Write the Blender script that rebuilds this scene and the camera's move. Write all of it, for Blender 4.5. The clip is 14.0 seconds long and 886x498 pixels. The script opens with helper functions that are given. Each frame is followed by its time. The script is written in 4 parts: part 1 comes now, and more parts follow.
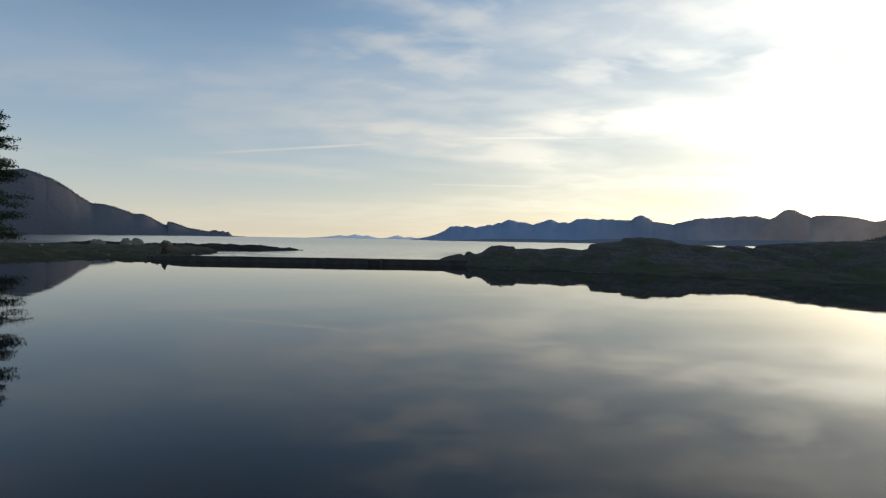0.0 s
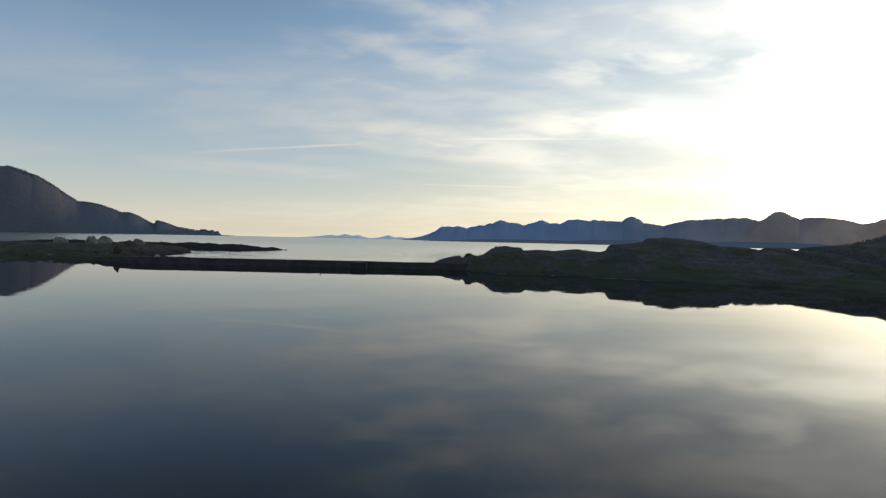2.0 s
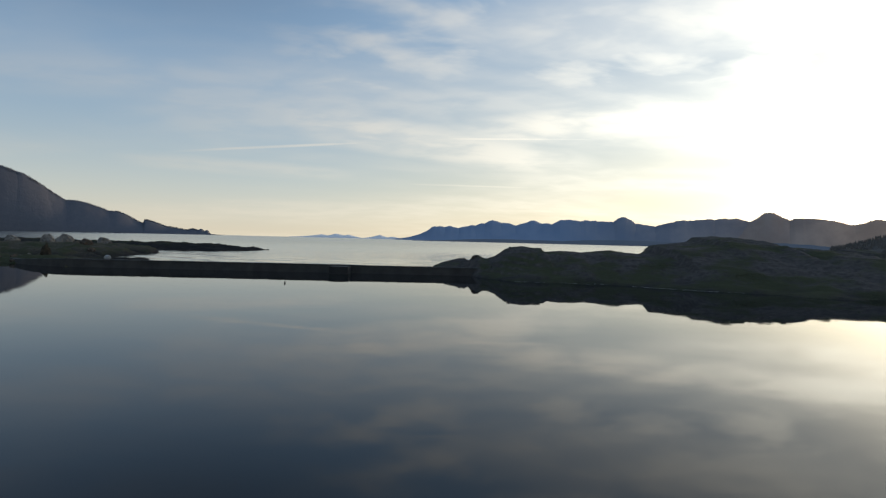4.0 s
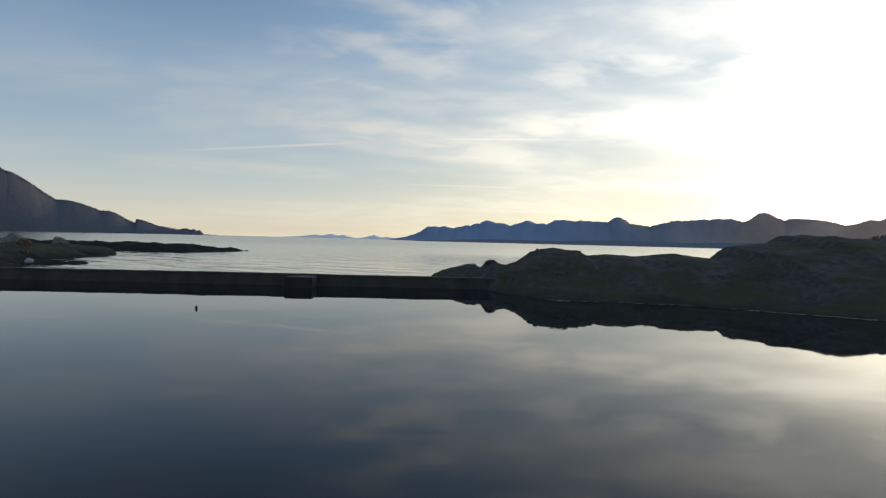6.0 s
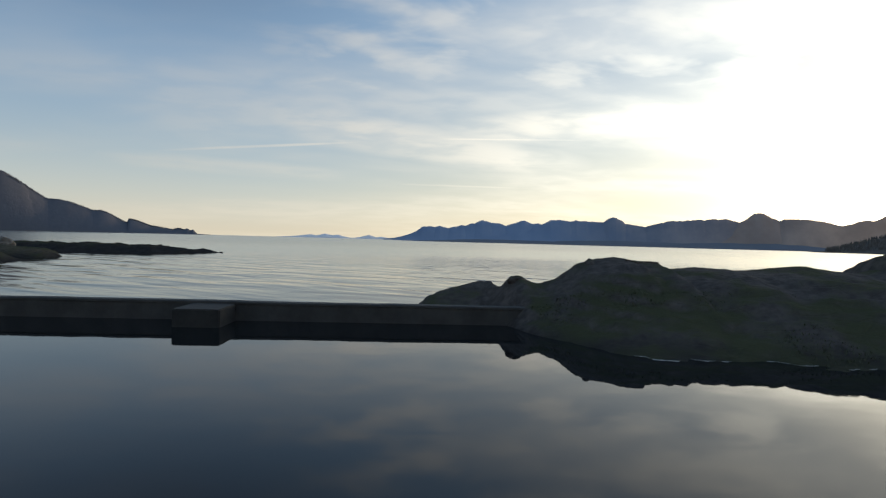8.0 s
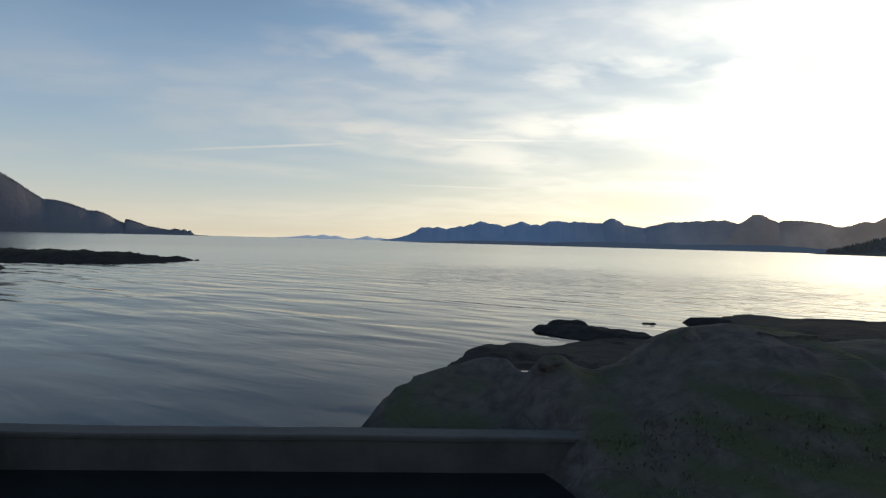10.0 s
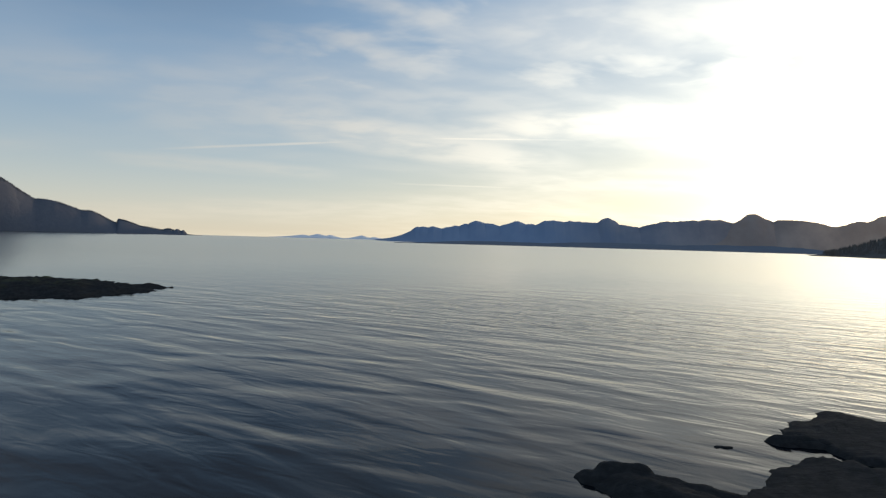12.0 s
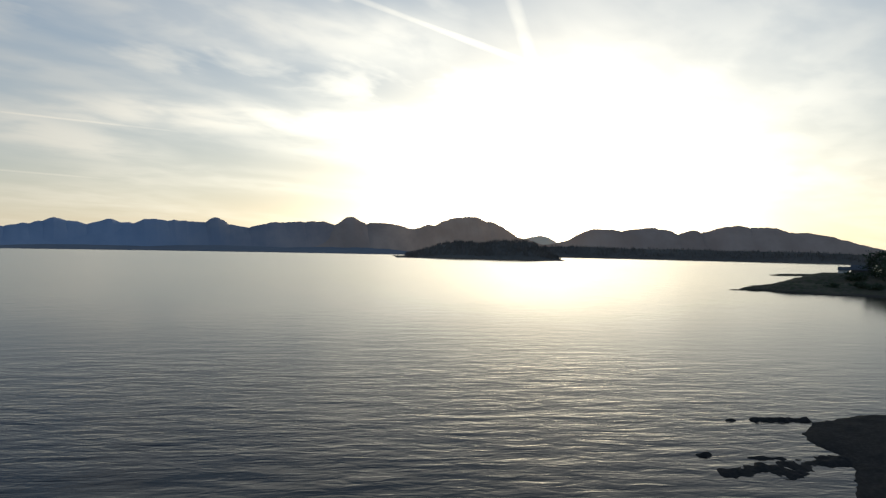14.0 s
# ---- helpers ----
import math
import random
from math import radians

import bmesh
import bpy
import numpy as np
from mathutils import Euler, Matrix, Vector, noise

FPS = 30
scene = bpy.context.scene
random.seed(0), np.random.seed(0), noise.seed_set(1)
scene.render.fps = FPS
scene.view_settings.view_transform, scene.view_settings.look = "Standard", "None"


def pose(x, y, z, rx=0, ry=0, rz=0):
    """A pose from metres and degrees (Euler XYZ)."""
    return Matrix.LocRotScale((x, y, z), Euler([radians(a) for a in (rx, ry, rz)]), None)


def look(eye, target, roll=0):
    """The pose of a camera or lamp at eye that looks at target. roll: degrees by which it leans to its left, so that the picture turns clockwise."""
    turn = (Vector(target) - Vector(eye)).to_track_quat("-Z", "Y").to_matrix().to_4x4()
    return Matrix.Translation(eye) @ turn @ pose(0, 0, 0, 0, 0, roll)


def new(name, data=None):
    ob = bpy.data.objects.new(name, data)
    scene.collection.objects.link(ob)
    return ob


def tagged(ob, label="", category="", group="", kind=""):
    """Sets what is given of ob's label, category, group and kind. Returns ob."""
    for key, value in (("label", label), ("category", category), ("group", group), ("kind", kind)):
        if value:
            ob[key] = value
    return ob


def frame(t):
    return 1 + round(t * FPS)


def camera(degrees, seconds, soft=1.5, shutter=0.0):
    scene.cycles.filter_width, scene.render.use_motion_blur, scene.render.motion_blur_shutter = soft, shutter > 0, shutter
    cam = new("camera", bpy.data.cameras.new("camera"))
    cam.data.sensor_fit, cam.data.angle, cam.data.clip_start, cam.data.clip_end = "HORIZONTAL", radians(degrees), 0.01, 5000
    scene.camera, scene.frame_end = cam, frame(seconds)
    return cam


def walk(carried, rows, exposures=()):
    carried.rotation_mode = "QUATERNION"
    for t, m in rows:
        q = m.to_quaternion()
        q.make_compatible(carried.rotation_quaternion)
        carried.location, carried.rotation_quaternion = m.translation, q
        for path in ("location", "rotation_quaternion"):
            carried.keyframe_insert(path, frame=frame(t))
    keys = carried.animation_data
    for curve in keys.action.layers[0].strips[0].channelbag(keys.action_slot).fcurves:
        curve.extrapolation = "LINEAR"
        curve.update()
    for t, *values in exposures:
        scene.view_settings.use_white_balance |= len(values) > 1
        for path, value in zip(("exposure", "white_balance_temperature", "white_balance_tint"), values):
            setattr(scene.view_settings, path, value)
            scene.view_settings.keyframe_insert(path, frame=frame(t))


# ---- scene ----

SEA = -1.0           # sea level; the pond's surface is z = 0
SUN_AZ, SUN_EL = 50.0, 0.7   # degrees: azimuth clockwise from +y, elevation; the sun stands just behind the hills


def aim(x, y, z, yaw, pitch, roll):
    """A camera pose from a place and degrees of yaw (to the left), pitch (up) and lean."""
    a, p = radians(yaw), radians(pitch)
    way = Vector((-math.sin(a) * math.cos(p), math.cos(a) * math.cos(p), math.sin(p)))
    return look((x, y, z), Vector((x, y, z)) + 10 * way, roll)


cam = camera(73.79, 14.0, soft=1.3)
FLIGHT = (
    (0, 0.000, 0.000, 3.498, 0.000, -0.937, 0.969),
    (0.5, -0.088, 2.682, 3.424, -0.211, -0.908, 1.065),
    (1, -0.207, 5.402, 3.387, -0.437, -0.929, 1.146),
    (1.5, -0.399, 8.249, 3.382, -0.645, -0.908, 1.197),
    (2, -0.578, 11.236, 3.403, -0.877, -0.898, 1.252),
    (2.5, -0.786, 14.314, 3.361, -1.050, -0.890, 1.258),
    (3, -0.998, 17.526, 3.267, -1.305, -0.898, 1.323),
    (5.5, -1.530, 36.080, 3.221, -2.098, -0.865, 1.407),
    (6, -1.452, 39.891, 3.178, -2.240, -0.855, 1.412),
    (6.5, -1.357, 43.813, 3.145, -2.356, -0.837, 1.427),
    (7, -1.249, 47.558, 3.130, -2.487, -0.844, 1.472),
    (7.5, -1.137, 51.154, 3.147, -2.545, -0.827, 1.490),
    (8, -1.025, 54.905, 3.397, -2.704, -0.852, 1.494),
    (8.2, -0.972, 56.354, 3.522, -2.662, -0.856, 1.481),
    (10.3, 0.050, 68.349, 5.139, -2.962, -0.760, 1.539),
    (10.8, 0.099, 71.241, 6.126, -3.175, -0.852, 1.476),
    (11, 0.080, 72.419, 6.593, -3.156, -0.855, 1.462),
    (11.5, -0.078, 75.371, 8.022, -3.220, -0.883, 1.484),
    (12, -0.235, 77.840, 10.076, -3.350, -0.880, 1.521),
    (12.5, -0.287, 79.903, 12.817, -3.375, -0.833, 1.500),
    (13, -0.130, 81.849, 15.911, -6.849, -0.799, 1.478),
    (13.3, 0.026, 82.793, 17.726, -13.195, -0.696, 1.462),
    (13.5, 0.131, 83.251, 18.867, -19.490, -0.564, 1.455),
    (13.7, 0.236, 83.574, 19.949, -27.099, -0.395, 1.415),
    (13.8, 0.290, 83.686, 20.466, -31.345, -0.306, 1.364),
    (13.9, 0.342, 83.784, 20.974, -35.651, -0.217, 1.296),
    (14, 0.395, 83.880, 21.477, -39.934, -0.130, 1.222),
)
walk(cam, [(r[0], aim(*r[1:])) for r in FLIGHT], ((0, 0.0), (12.5, 0.0), (13, -0.08), (13.5, -0.2), (14, -0.34)))

# ---- node helper ----


class Nodes:
    """Short calls for node trees."""

    def __init__(self, tree):
        self.tree = tree
        self.tree.nodes.clear()

    def add(self, kind, inputs=(), **settings):
        n = self.tree.nodes.new(kind)
        for key, value in settings.items():
            setattr(n, key, value)
        for key, value in dict(inputs).items():
            if isinstance(value, bpy.types.NodeSocket):
                self.tree.links.new(value, n.inputs[key])
            else:
                n.inputs[key].default_value = value
        return n

    def math(self, op, a, b=0.0, clamp=False):
        return self.add("ShaderNodeMath", {0: a, 1: b}, operation=op, use_clamp=clamp).outputs[0]

    def vec(self, op, a, b=(0, 0, 0)):
        n = self.add("ShaderNodeVectorMath", {0: a, 1: b}, operation=op)
        return n.outputs["Value"] if op in ("DOT_PRODUCT", "LENGTH") else n.outputs[0]

    def mix(self, fac, a, b, blend="MIX"):
        n = self.add("ShaderNodeMix", data_type="RGBA", blend_type=blend)
        for k, v in ((0, fac), (6, a), (7, b)):
            if isinstance(v, bpy.types.NodeSocket):
                self.tree.links.new(v, n.inputs[k])
            else:
                n.inputs[k].default_value = v
        return n.outputs[2]

    def noise(self, vector, scale, detail=4.0, rough=0.55, distortion=0.0):
        return self.add("ShaderNodeTexNoise", {"Vector": vector, "Scale": scale, "Detail": detail, "Roughness": rough,
                                               "Distortion": distortion}).outputs["Fac"]

    def ramp(self, fac, lo, hi, out_lo=0.0, out_hi=1.0):
        n = self.add("ShaderNodeMapRange", {"Value": fac, "From Min": lo, "From Max": hi, "To Min": out_lo, "To Max": out_hi},
                     interpolation_type="SMOOTHSTEP")
        return n.outputs[0]

    def place(self, vector, loc=(0, 0, 0), rot=(0, 0, 0), scale=(1, 1, 1)):
        return self.add("ShaderNodeMapping", {"Vector": vector, "Location": loc, "Rotation": rot, "Scale": scale}).outputs[0]


# ---- world and sun ----
sun_dir = Vector((math.sin(radians(SUN_AZ)) * math.cos(radians(SUN_EL)), math.cos(radians(SUN_AZ)) * math.cos(radians(SUN_EL)),
                  math.sin(radians(SUN_EL))))
world = bpy.data.worlds.new("evening_sky")
scene.world = world
world.use_nodes = True
w = Nodes(world.node_tree)
sky = w.add("ShaderNodeTexSky", sky_type="NISHITA", sun_disc=False, sun_elevation=radians(7.0), sun_rotation=radians(SUN_AZ),
            altitude=0.0, air_density=1.0, dust_density=1.5, ozone_density=1.5)
ray_dir = w.add("ShaderNodeTexCoord").outputs["Generated"]
axes = w.add("ShaderNodeSeparateXYZ", {0: ray_dir})
up = w.math("MAXIMUM", axes.outputs["Z"], 0.0)
# clear air: blue above, pale and warm towards the horizon
rise = w.math("MULTIPLY", w.math("ARCSINE", w.math("MAXIMUM", axes.outputs["Z"], 0.0)), 57.2958)
haze = w.math("POWER", 2.71828, w.math("DIVIDE", rise, -9.0))
warm = w.math("POWER", 2.71828, w.math("DIVIDE", rise, -4.0))
near = w.vec("DOT_PRODUCT", ray_dir, tuple(sun_dir))
away = w.math("MULTIPLY", w.math("ARCCOSINE", w.math("MINIMUM", near, 1.0)), 57.2958)
clear = w.mix(haze, (0.1, 0.215, 0.435, 1), w.mix(w.ramp(away, 68.0, 40.0), (0.465, 0.545, 0.585, 1), (0.55, 0.57, 0.515, 1)))
clear = w.mix(w.math("MULTIPLY", warm, 0.62), clear, (0.68, 0.54, 0.39, 1))
clear = w.mix(1.0, clear, w.mix(1.0, sky.outputs[0], (0.03, 0.03, 0.03, 1), "MULTIPLY"), "ADD")
# light scattered round the low sun, spread sideways by the thin high cloud
flat_away = w.math("SQRT", w.math("ADD", w.math("POWER", away, 2.0), w.math("MULTIPLY", w.math("POWER", rise, 2.0), 0.6)))
core = w.math("POWER", 2.71828, w.math("DIVIDE", away, -6.0))
halo = w.math("POWER", 2.71828, w.math("MULTIPLY", w.math("POWER", w.math("DIVIDE", flat_away, 14.0), 2.0), -1.0))
aura = w.math("POWER", 2.71828, w.math("DIVIDE", flat_away, -18.0))
lit = w.mix(1.0, clear, w.mix(halo, (0, 0, 0, 1), (1.35, 1.31, 1.2, 1)), "ADD")
lit = w.mix(1.0, lit, w.mix(aura, (0, 0, 0, 1), (1.28, 1.22, 1.04, 1)), "ADD")
lit = w.mix(1.0, lit, w.mix(core, (0, 0, 0, 1), (1.3, 1.12, 0.85, 1)), "ADD")
# the cloud layer seen as a flat sheet high above
lift = w.math("ADD", up, 0.13)
sheet = w.add("ShaderNodeCombineXYZ", {0: w.math("DIVIDE", axes.outputs["X"], lift), 1: w.math("DIVIDE", axes.outputs["Y"], lift), 2: 0.0}).outputs[0]
wisp = w.noise(w.place(sheet, (3.1, 0.4, 0), (0, 0, radians(-14)), (0.42, 0.95, 1)), 0.8, 3.5, 0.45, 0.5)
puff = w.noise(w.place(sheet, (7.7, 2.0, 0), (0, 0, radians(-30)), (0.85, 1.2, 1)), 3.3, 4.0, 0.5, 0.2)
veil = w.math("MULTIPLY", w.ramp(wisp, 0.36, 0.66), w.ramp(puff, 0.3, 0.66, 0.45, 1.0))
clumps = w.math("MULTIPLY", w.ramp(puff, 0.36, 0.72), w.math("MULTIPLY", w.ramp(rise, 8.0, 16.0, 0.0, 1.0), w.ramp(w.vec("DOT_PRODUCT", ray_dir, (0.259, 0.966, 0.0)), 0.78, 0.9)))


def arc(a, b, width, reach, soft):
    """A streak of cloud along the great circle through two directions, fading away from its middle."""
    a, b = Vector(a), Vector(b)
    side, middle = a.cross(b).normalized(), (a + b).normalized()
    drift = w.math("MULTIPLY", w.math("SUBTRACT", wisp, 0.5), soft)
    off = w.math("ABSOLUTE", w.math("ADD", w.vec("DOT_PRODUCT", ray_dir, tuple(side)), drift))
    along = w.ramp(w.vec("DOT_PRODUCT", ray_dir, tuple(middle)), math.cos(radians(reach)), math.cos(radians(reach * 0.35)))
    return w.math("MULTIPLY", w.ramp(off, width, width * 0.1), along)


trails = (
    (arc((-0.353, 0.926, 0.130), (0.026, 0.985, 0.168), 0.0036, 15, 0.005), 0.75),
    (arc((0.026, 0.985, 0.168), (0.245, 0.955, 0.1685), 0.0036, 10, 0.003), 1.0),
    (arc((0.484, 0.788, 0.381), (0.786, 0.563, 0.255), 0.009, 20, 0.006), 0.8),
    (arc((0.668, 0.638, 0.383), (0.713, 0.630, 0.280), 0.02, 8, 0.05), 0.5),
    (arc((-0.195, 0.963, 0.1875), (0.194, 0.972, 0.134), 0.045, 19, 0.05), 0.85),
    (arc((0.028, 0.995, 0.0923), (0.184, 0.979, 0.090), 0.0025, 9, 0.002), 0.5),
    (arc((0.05, 0.94, 0.345), (0.15, 0.93, 0.315), 0.04, 7, 0.08), 0.5),
    (arc((0.05, 0.96, 0.26), (0.16, 0.95, 0.25), 0.05, 9, 0.1), 0.4),
    (arc((-0.42, 0.88, 0.20), (-0.10, 0.97, 0.22), 0.05, 14, 0.07), 0.4),
    (arc((0.16, 0.97, 0.185), (0.58, 0.79, 0.19), 0.045, 26, 0.05), 0.95),
    (arc((0.18, 0.92, 0.34), (0.52, 0.78, 0.34), 0.09, 22, 0.12), 0.75),
    (arc((-0.45, 0.88, 0.115), (-0.12, 0.985, 0.105), 0.016, 12, 0.03), 0.4),
)
cloud = w.math("MAXIMUM", w.math("MULTIPLY", veil, 0.5), w.math("MULTIPLY", clumps, 0.68))
fluff = w.ramp(puff, 0.3, 0.64, 0.45, 1.0)
for streak, weight in trails:
    cloud = w.math("MAXIMUM", cloud, w.math("MULTIPLY", w.math("MULTIPLY", streak, fluff), weight))
# thin cloud lets the glow through and shines a little itself, most on the sun's side
cloud_light = w.mix(1.0, w.mix(haze, (0.42, 0.43, 0.49, 1), (0.66, 0.6, 0.52, 1)), w.mix(aura, (0, 0, 0, 1), (5.6, 5.35, 4.8, 1)), "ADD")
cloud_light = w.mix(1.0, cloud_light, w.mix(halo, (0, 0, 0, 1), (1.6, 1.55, 1.4, 1)), "ADD")
total = w.mix(w.math("MULTIPLY", cloud, 0.85), lit, cloud_light)
# an added darker band of sky away from the sun, dimming the water's reflections
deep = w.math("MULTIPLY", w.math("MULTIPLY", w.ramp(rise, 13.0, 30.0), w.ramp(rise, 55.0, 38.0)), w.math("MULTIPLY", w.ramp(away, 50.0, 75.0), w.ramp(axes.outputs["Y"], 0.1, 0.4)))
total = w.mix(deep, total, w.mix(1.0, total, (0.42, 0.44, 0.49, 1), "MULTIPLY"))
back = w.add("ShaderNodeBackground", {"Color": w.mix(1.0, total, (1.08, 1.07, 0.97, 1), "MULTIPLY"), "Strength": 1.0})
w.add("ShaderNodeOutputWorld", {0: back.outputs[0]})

sun = new("sun", bpy.data.lights.new("sun", "SUN"))
sun.data.energy, sun.data.angle, sun.data.color = 2.0, radians(0.5), (1.0, 0.74, 0.48)
sun.matrix_world = look(tuple(sun_dir * 100), (0, 0, 0))

# ---- materials ----


def material(name):
    m = bpy.data.materials.new(name)
    m.use_nodes = True
    return m, Nodes(m.node_tree)


def finish(n, color, roughness=0.85, normal=None, **more):
    inputs = {"Base Color": color, "Roughness": roughness}
    if normal is not None:
        inputs["Normal"] = normal
    inputs.update(more)
    b = n.add("ShaderNodeBsdfPrincipled", inputs)
    n.add("ShaderNodeOutputMaterial", {0: b.outputs[0]})


def bump(n, height, strength, distance, base=None):
    inputs = {"Height": height, "Strength": strength, "Distance": distance}
    if base is not None:
        inputs["Normal"] = base
    return n.add("ShaderNodeBump", inputs).outputs[0]


def water(name, sea):
    m, n = material(name)
    p = n.add("ShaderNodeNewGeometry").outputs["Position"]
    if sea:
        # long-crested ripples running in from the north-east
        u, v = n.vec("DOT_PRODUCT", p, (0.829, -0.559, 0)), n.vec("DOT_PRODUCT", p, (0.559, 0.829, 0))

        def crests(along, across, seed, detail, distort):
            q = n.add("ShaderNodeCombineXYZ", {0: n.math("MULTIPLY", u, along), 1: n.math("MULTIPLY", v, across), 2: seed}).outputs[0]
            return n.noise(q, 1.0, detail, 0.5, distort)

        swell, chop, ripple = crests(0.085, 0.25, 1.0, 1.2, 0.4), crests(0.27, 0.8, 4.0, 1.9, 0.6), crests(0.95, 2.4, 8.0, 2.0, 0.5)
        patch = n.ramp(n.noise(n.place(p, scale=(0.012, 0.02, 1)), 1.0, 3.0), 0.35, 0.65, 0.7, 1.15)
        # the water lies calmer in the lee of the reef and the rocks
        open_sea = n.ramp(n.vec("DOT_PRODUCT", p, (0.72, 0.69, 0)), 78, 135, 0.0, 1.0)
        lee = n.ramp(n.add("ShaderNodeSeparateXYZ", {0: p}).outputs["Y"], 84, 116, 0.45, 1.0)
        h = n.math("MULTIPLY", swell, n.math("ADD", n.math("MULTIPLY", open_sea, 0.03), 0.31))
        h = n.math("ADD", h, n.math("MULTIPLY", chop, n.math("ADD", n.math("MULTIPLY", open_sea, 0.13), 0.045)))
        h = n.math("ADD", h, n.math("MULTIPLY", ripple, n.math("ADD", n.math("MULTIPLY", open_sea, 0.03), 0.004)))
        out = n.vec("LENGTH", n.vec("SUBTRACT", p, (0, 90, 0)))
        wavy = bump(n, n.math("MULTIPLY", n.math("MULTIPLY", n.math("MULTIPLY", h, patch), lee), n.ramp(out, 45, 165, 1.0, 0.13)), 1.0, 1.0)
        # farther out the fronts of the waves, which roll in to the shore, hide their backs
        lean = n.add("ShaderNodeVectorMath", {0: (-0.56, -0.83, 0.0), "Scale": n.math("ADD", n.ramp(out, 20, 110, 0.01, 0.042), n.ramp(out, 220, 900, 0.0, 0.016))}, operation="SCALE").outputs[0]
        normal = n.vec("NORMALIZE", n.vec("ADD", wavy, lean))
        # smooth near the shore, ruffled by the wind farther out
        rough = n.ramp(out, 30, 400, 0.085, 0.14)
    else:
        h = n.math("ADD", n.math("MULTIPLY", n.noise(n.place(p, scale=(0.25, 0.5, 1)), 1.0, 2.0), 0.0028),
                   n.math("MULTIPLY", n.noise(p, 1.3, 2.0), 0.0007))
        normal = bump(n, h, 1.0, 1.0)
        rough = 0.02
    finish(n, (0.004, 0.005, 0.0065, 1) if sea else (0.008, 0.0105, 0.012, 1), rough, normal, **{"IOR": 1.29 if sea else 1.27})
    return m


def rock_material(name, tint=(0.11, 0.105, 0.1), weed=0.5, tide_low=-0.4, tide_high=0.5):
    """Weathered shore rock, with dark weed and moss in patches."""
    m, n = material(name)
    g = n.add("ShaderNodeNewGeometry")
    p = g.outputs["Position"]
    big = n.noise(p, 0.35, 4.0)
    mid = n.noise(p, 2.2, 6.0, 0.65)
    fine = n.noise(p, 14.0, 4.0, 0.7)
    stone = n.mix(n.ramp(mid, 0.32, 0.7), (tint[0] * 0.55, tint[1] * 0.54, tint[2] * 0.55, 1), (*tint, 1))
    stone = n.mix(n.ramp(fine, 0.55, 0.8, 0, 0.3), stone, (tint[0] * 1.8, tint[1] * 1.8, tint[2] * 1.7, 1))
    moss = n.mix(fine, (0.044, 0.043, 0.022, 1), (0.078, 0.077, 0.041, 1))
    flat = n.ramp(n.add("ShaderNodeSeparateXYZ", {0: g.outputs["Normal"]}).outputs["Z"], 0.72, 0.95)
    # the slopes down to the pond are greener than the sea side
    lush = n.ramp(n.vec("DOT_PRODUCT", p, (0.45, 0.89, 0)), 68.5, 74.5, 0.12, 0.0)
    cover = n.math("MULTIPLY", n.ramp(n.math("ADD", n.math("ADD", big, lush), n.math("MULTIPLY", mid, 0.35)), 0.6, 0.8), n.math("MULTIPLY", flat, weed * 2, True))
    color = n.mix(cover, stone, moss)
    high = n.add("ShaderNodeSeparateXYZ", {0: p}).outputs["Z"]
    # the sea side is black with weed and lichen far above the tide
    seaward = n.math("MULTIPLY", n.ramp(n.vec("DOT_PRODUCT", p, (0.3, 0.95, 0)), 79.0, 82.5), n.ramp(n.vec("DOT_PRODUCT", p, (1, 0, 0)), 8.0, 15.0, 1.0, 0.15))
    seaward = n.math("MAXIMUM", seaward, n.ramp(n.vec("DOT_PRODUCT", p, (0, 1, 0)), 87.0, 91.0))
    tide = n.ramp(n.math("ADD", high, n.math("SUBTRACT", n.math("MULTIPLY", n.math("SUBTRACT", big, 0.5), 1.6), n.math("MULTIPLY", seaward, 1.1))), tide_low, tide_high, 1.0, 0.0)
    color = n.mix(n.math("MULTIPLY", tide, n.ramp(mid, 0.25, 0.5, 0.8, 1.0)), color, n.mix(n.ramp(mid, 0.3, 0.7), (0.02, 0.018, 0.0172, 1), (0.038, 0.034, 0.031, 1)))
    crack = n.add("ShaderNodeTexVoronoi", {"Vector": n.vec("ADD", n.place(p, (0, 0, 0), (0.3, 0.2, 0.5), (0.7, 1.9, 1.6)), n.mix(0.25, (0, 0, 0, 1), n.add("ShaderNodeTexNoise", {"Vector": p, "Scale": 1.7, "Detail": 5.0}).outputs["Color"])), "Scale": 0.8}, feature="DISTANCE_TO_EDGE").outputs["Distance"]
    facet = n.add("ShaderNodeTexVoronoi", {"Vector": n.vec("ADD", n.place(p, (3, 1, 0), (0.4, 0.3, 0.9), (1.0, 1.6, 2.2)), n.mix(0.3, (0, 0, 0, 1), n.add("ShaderNodeTexNoise", {"Vector": p, "Scale": 2.6, "Detail": 4.0}).outputs["Color"])), "Scale": 1.3}).outputs["Distance"]
    h = n.math("ADD", n.math("MULTIPLY", mid, 0.09), n.math("ADD", n.math("MULTIPLY", fine, 0.016), n.math("ADD", n.math("MULTIPLY", n.ramp(crack, 0.0, 0.05), n.math("MULTIPLY", big, 0.06)), n.math("MULTIPLY", facet, 0.05))))
    finish(n, color, 0.95, bump(n, h, 0.6, 1.0), **{"Specular IOR Level": 0.05})
    return m


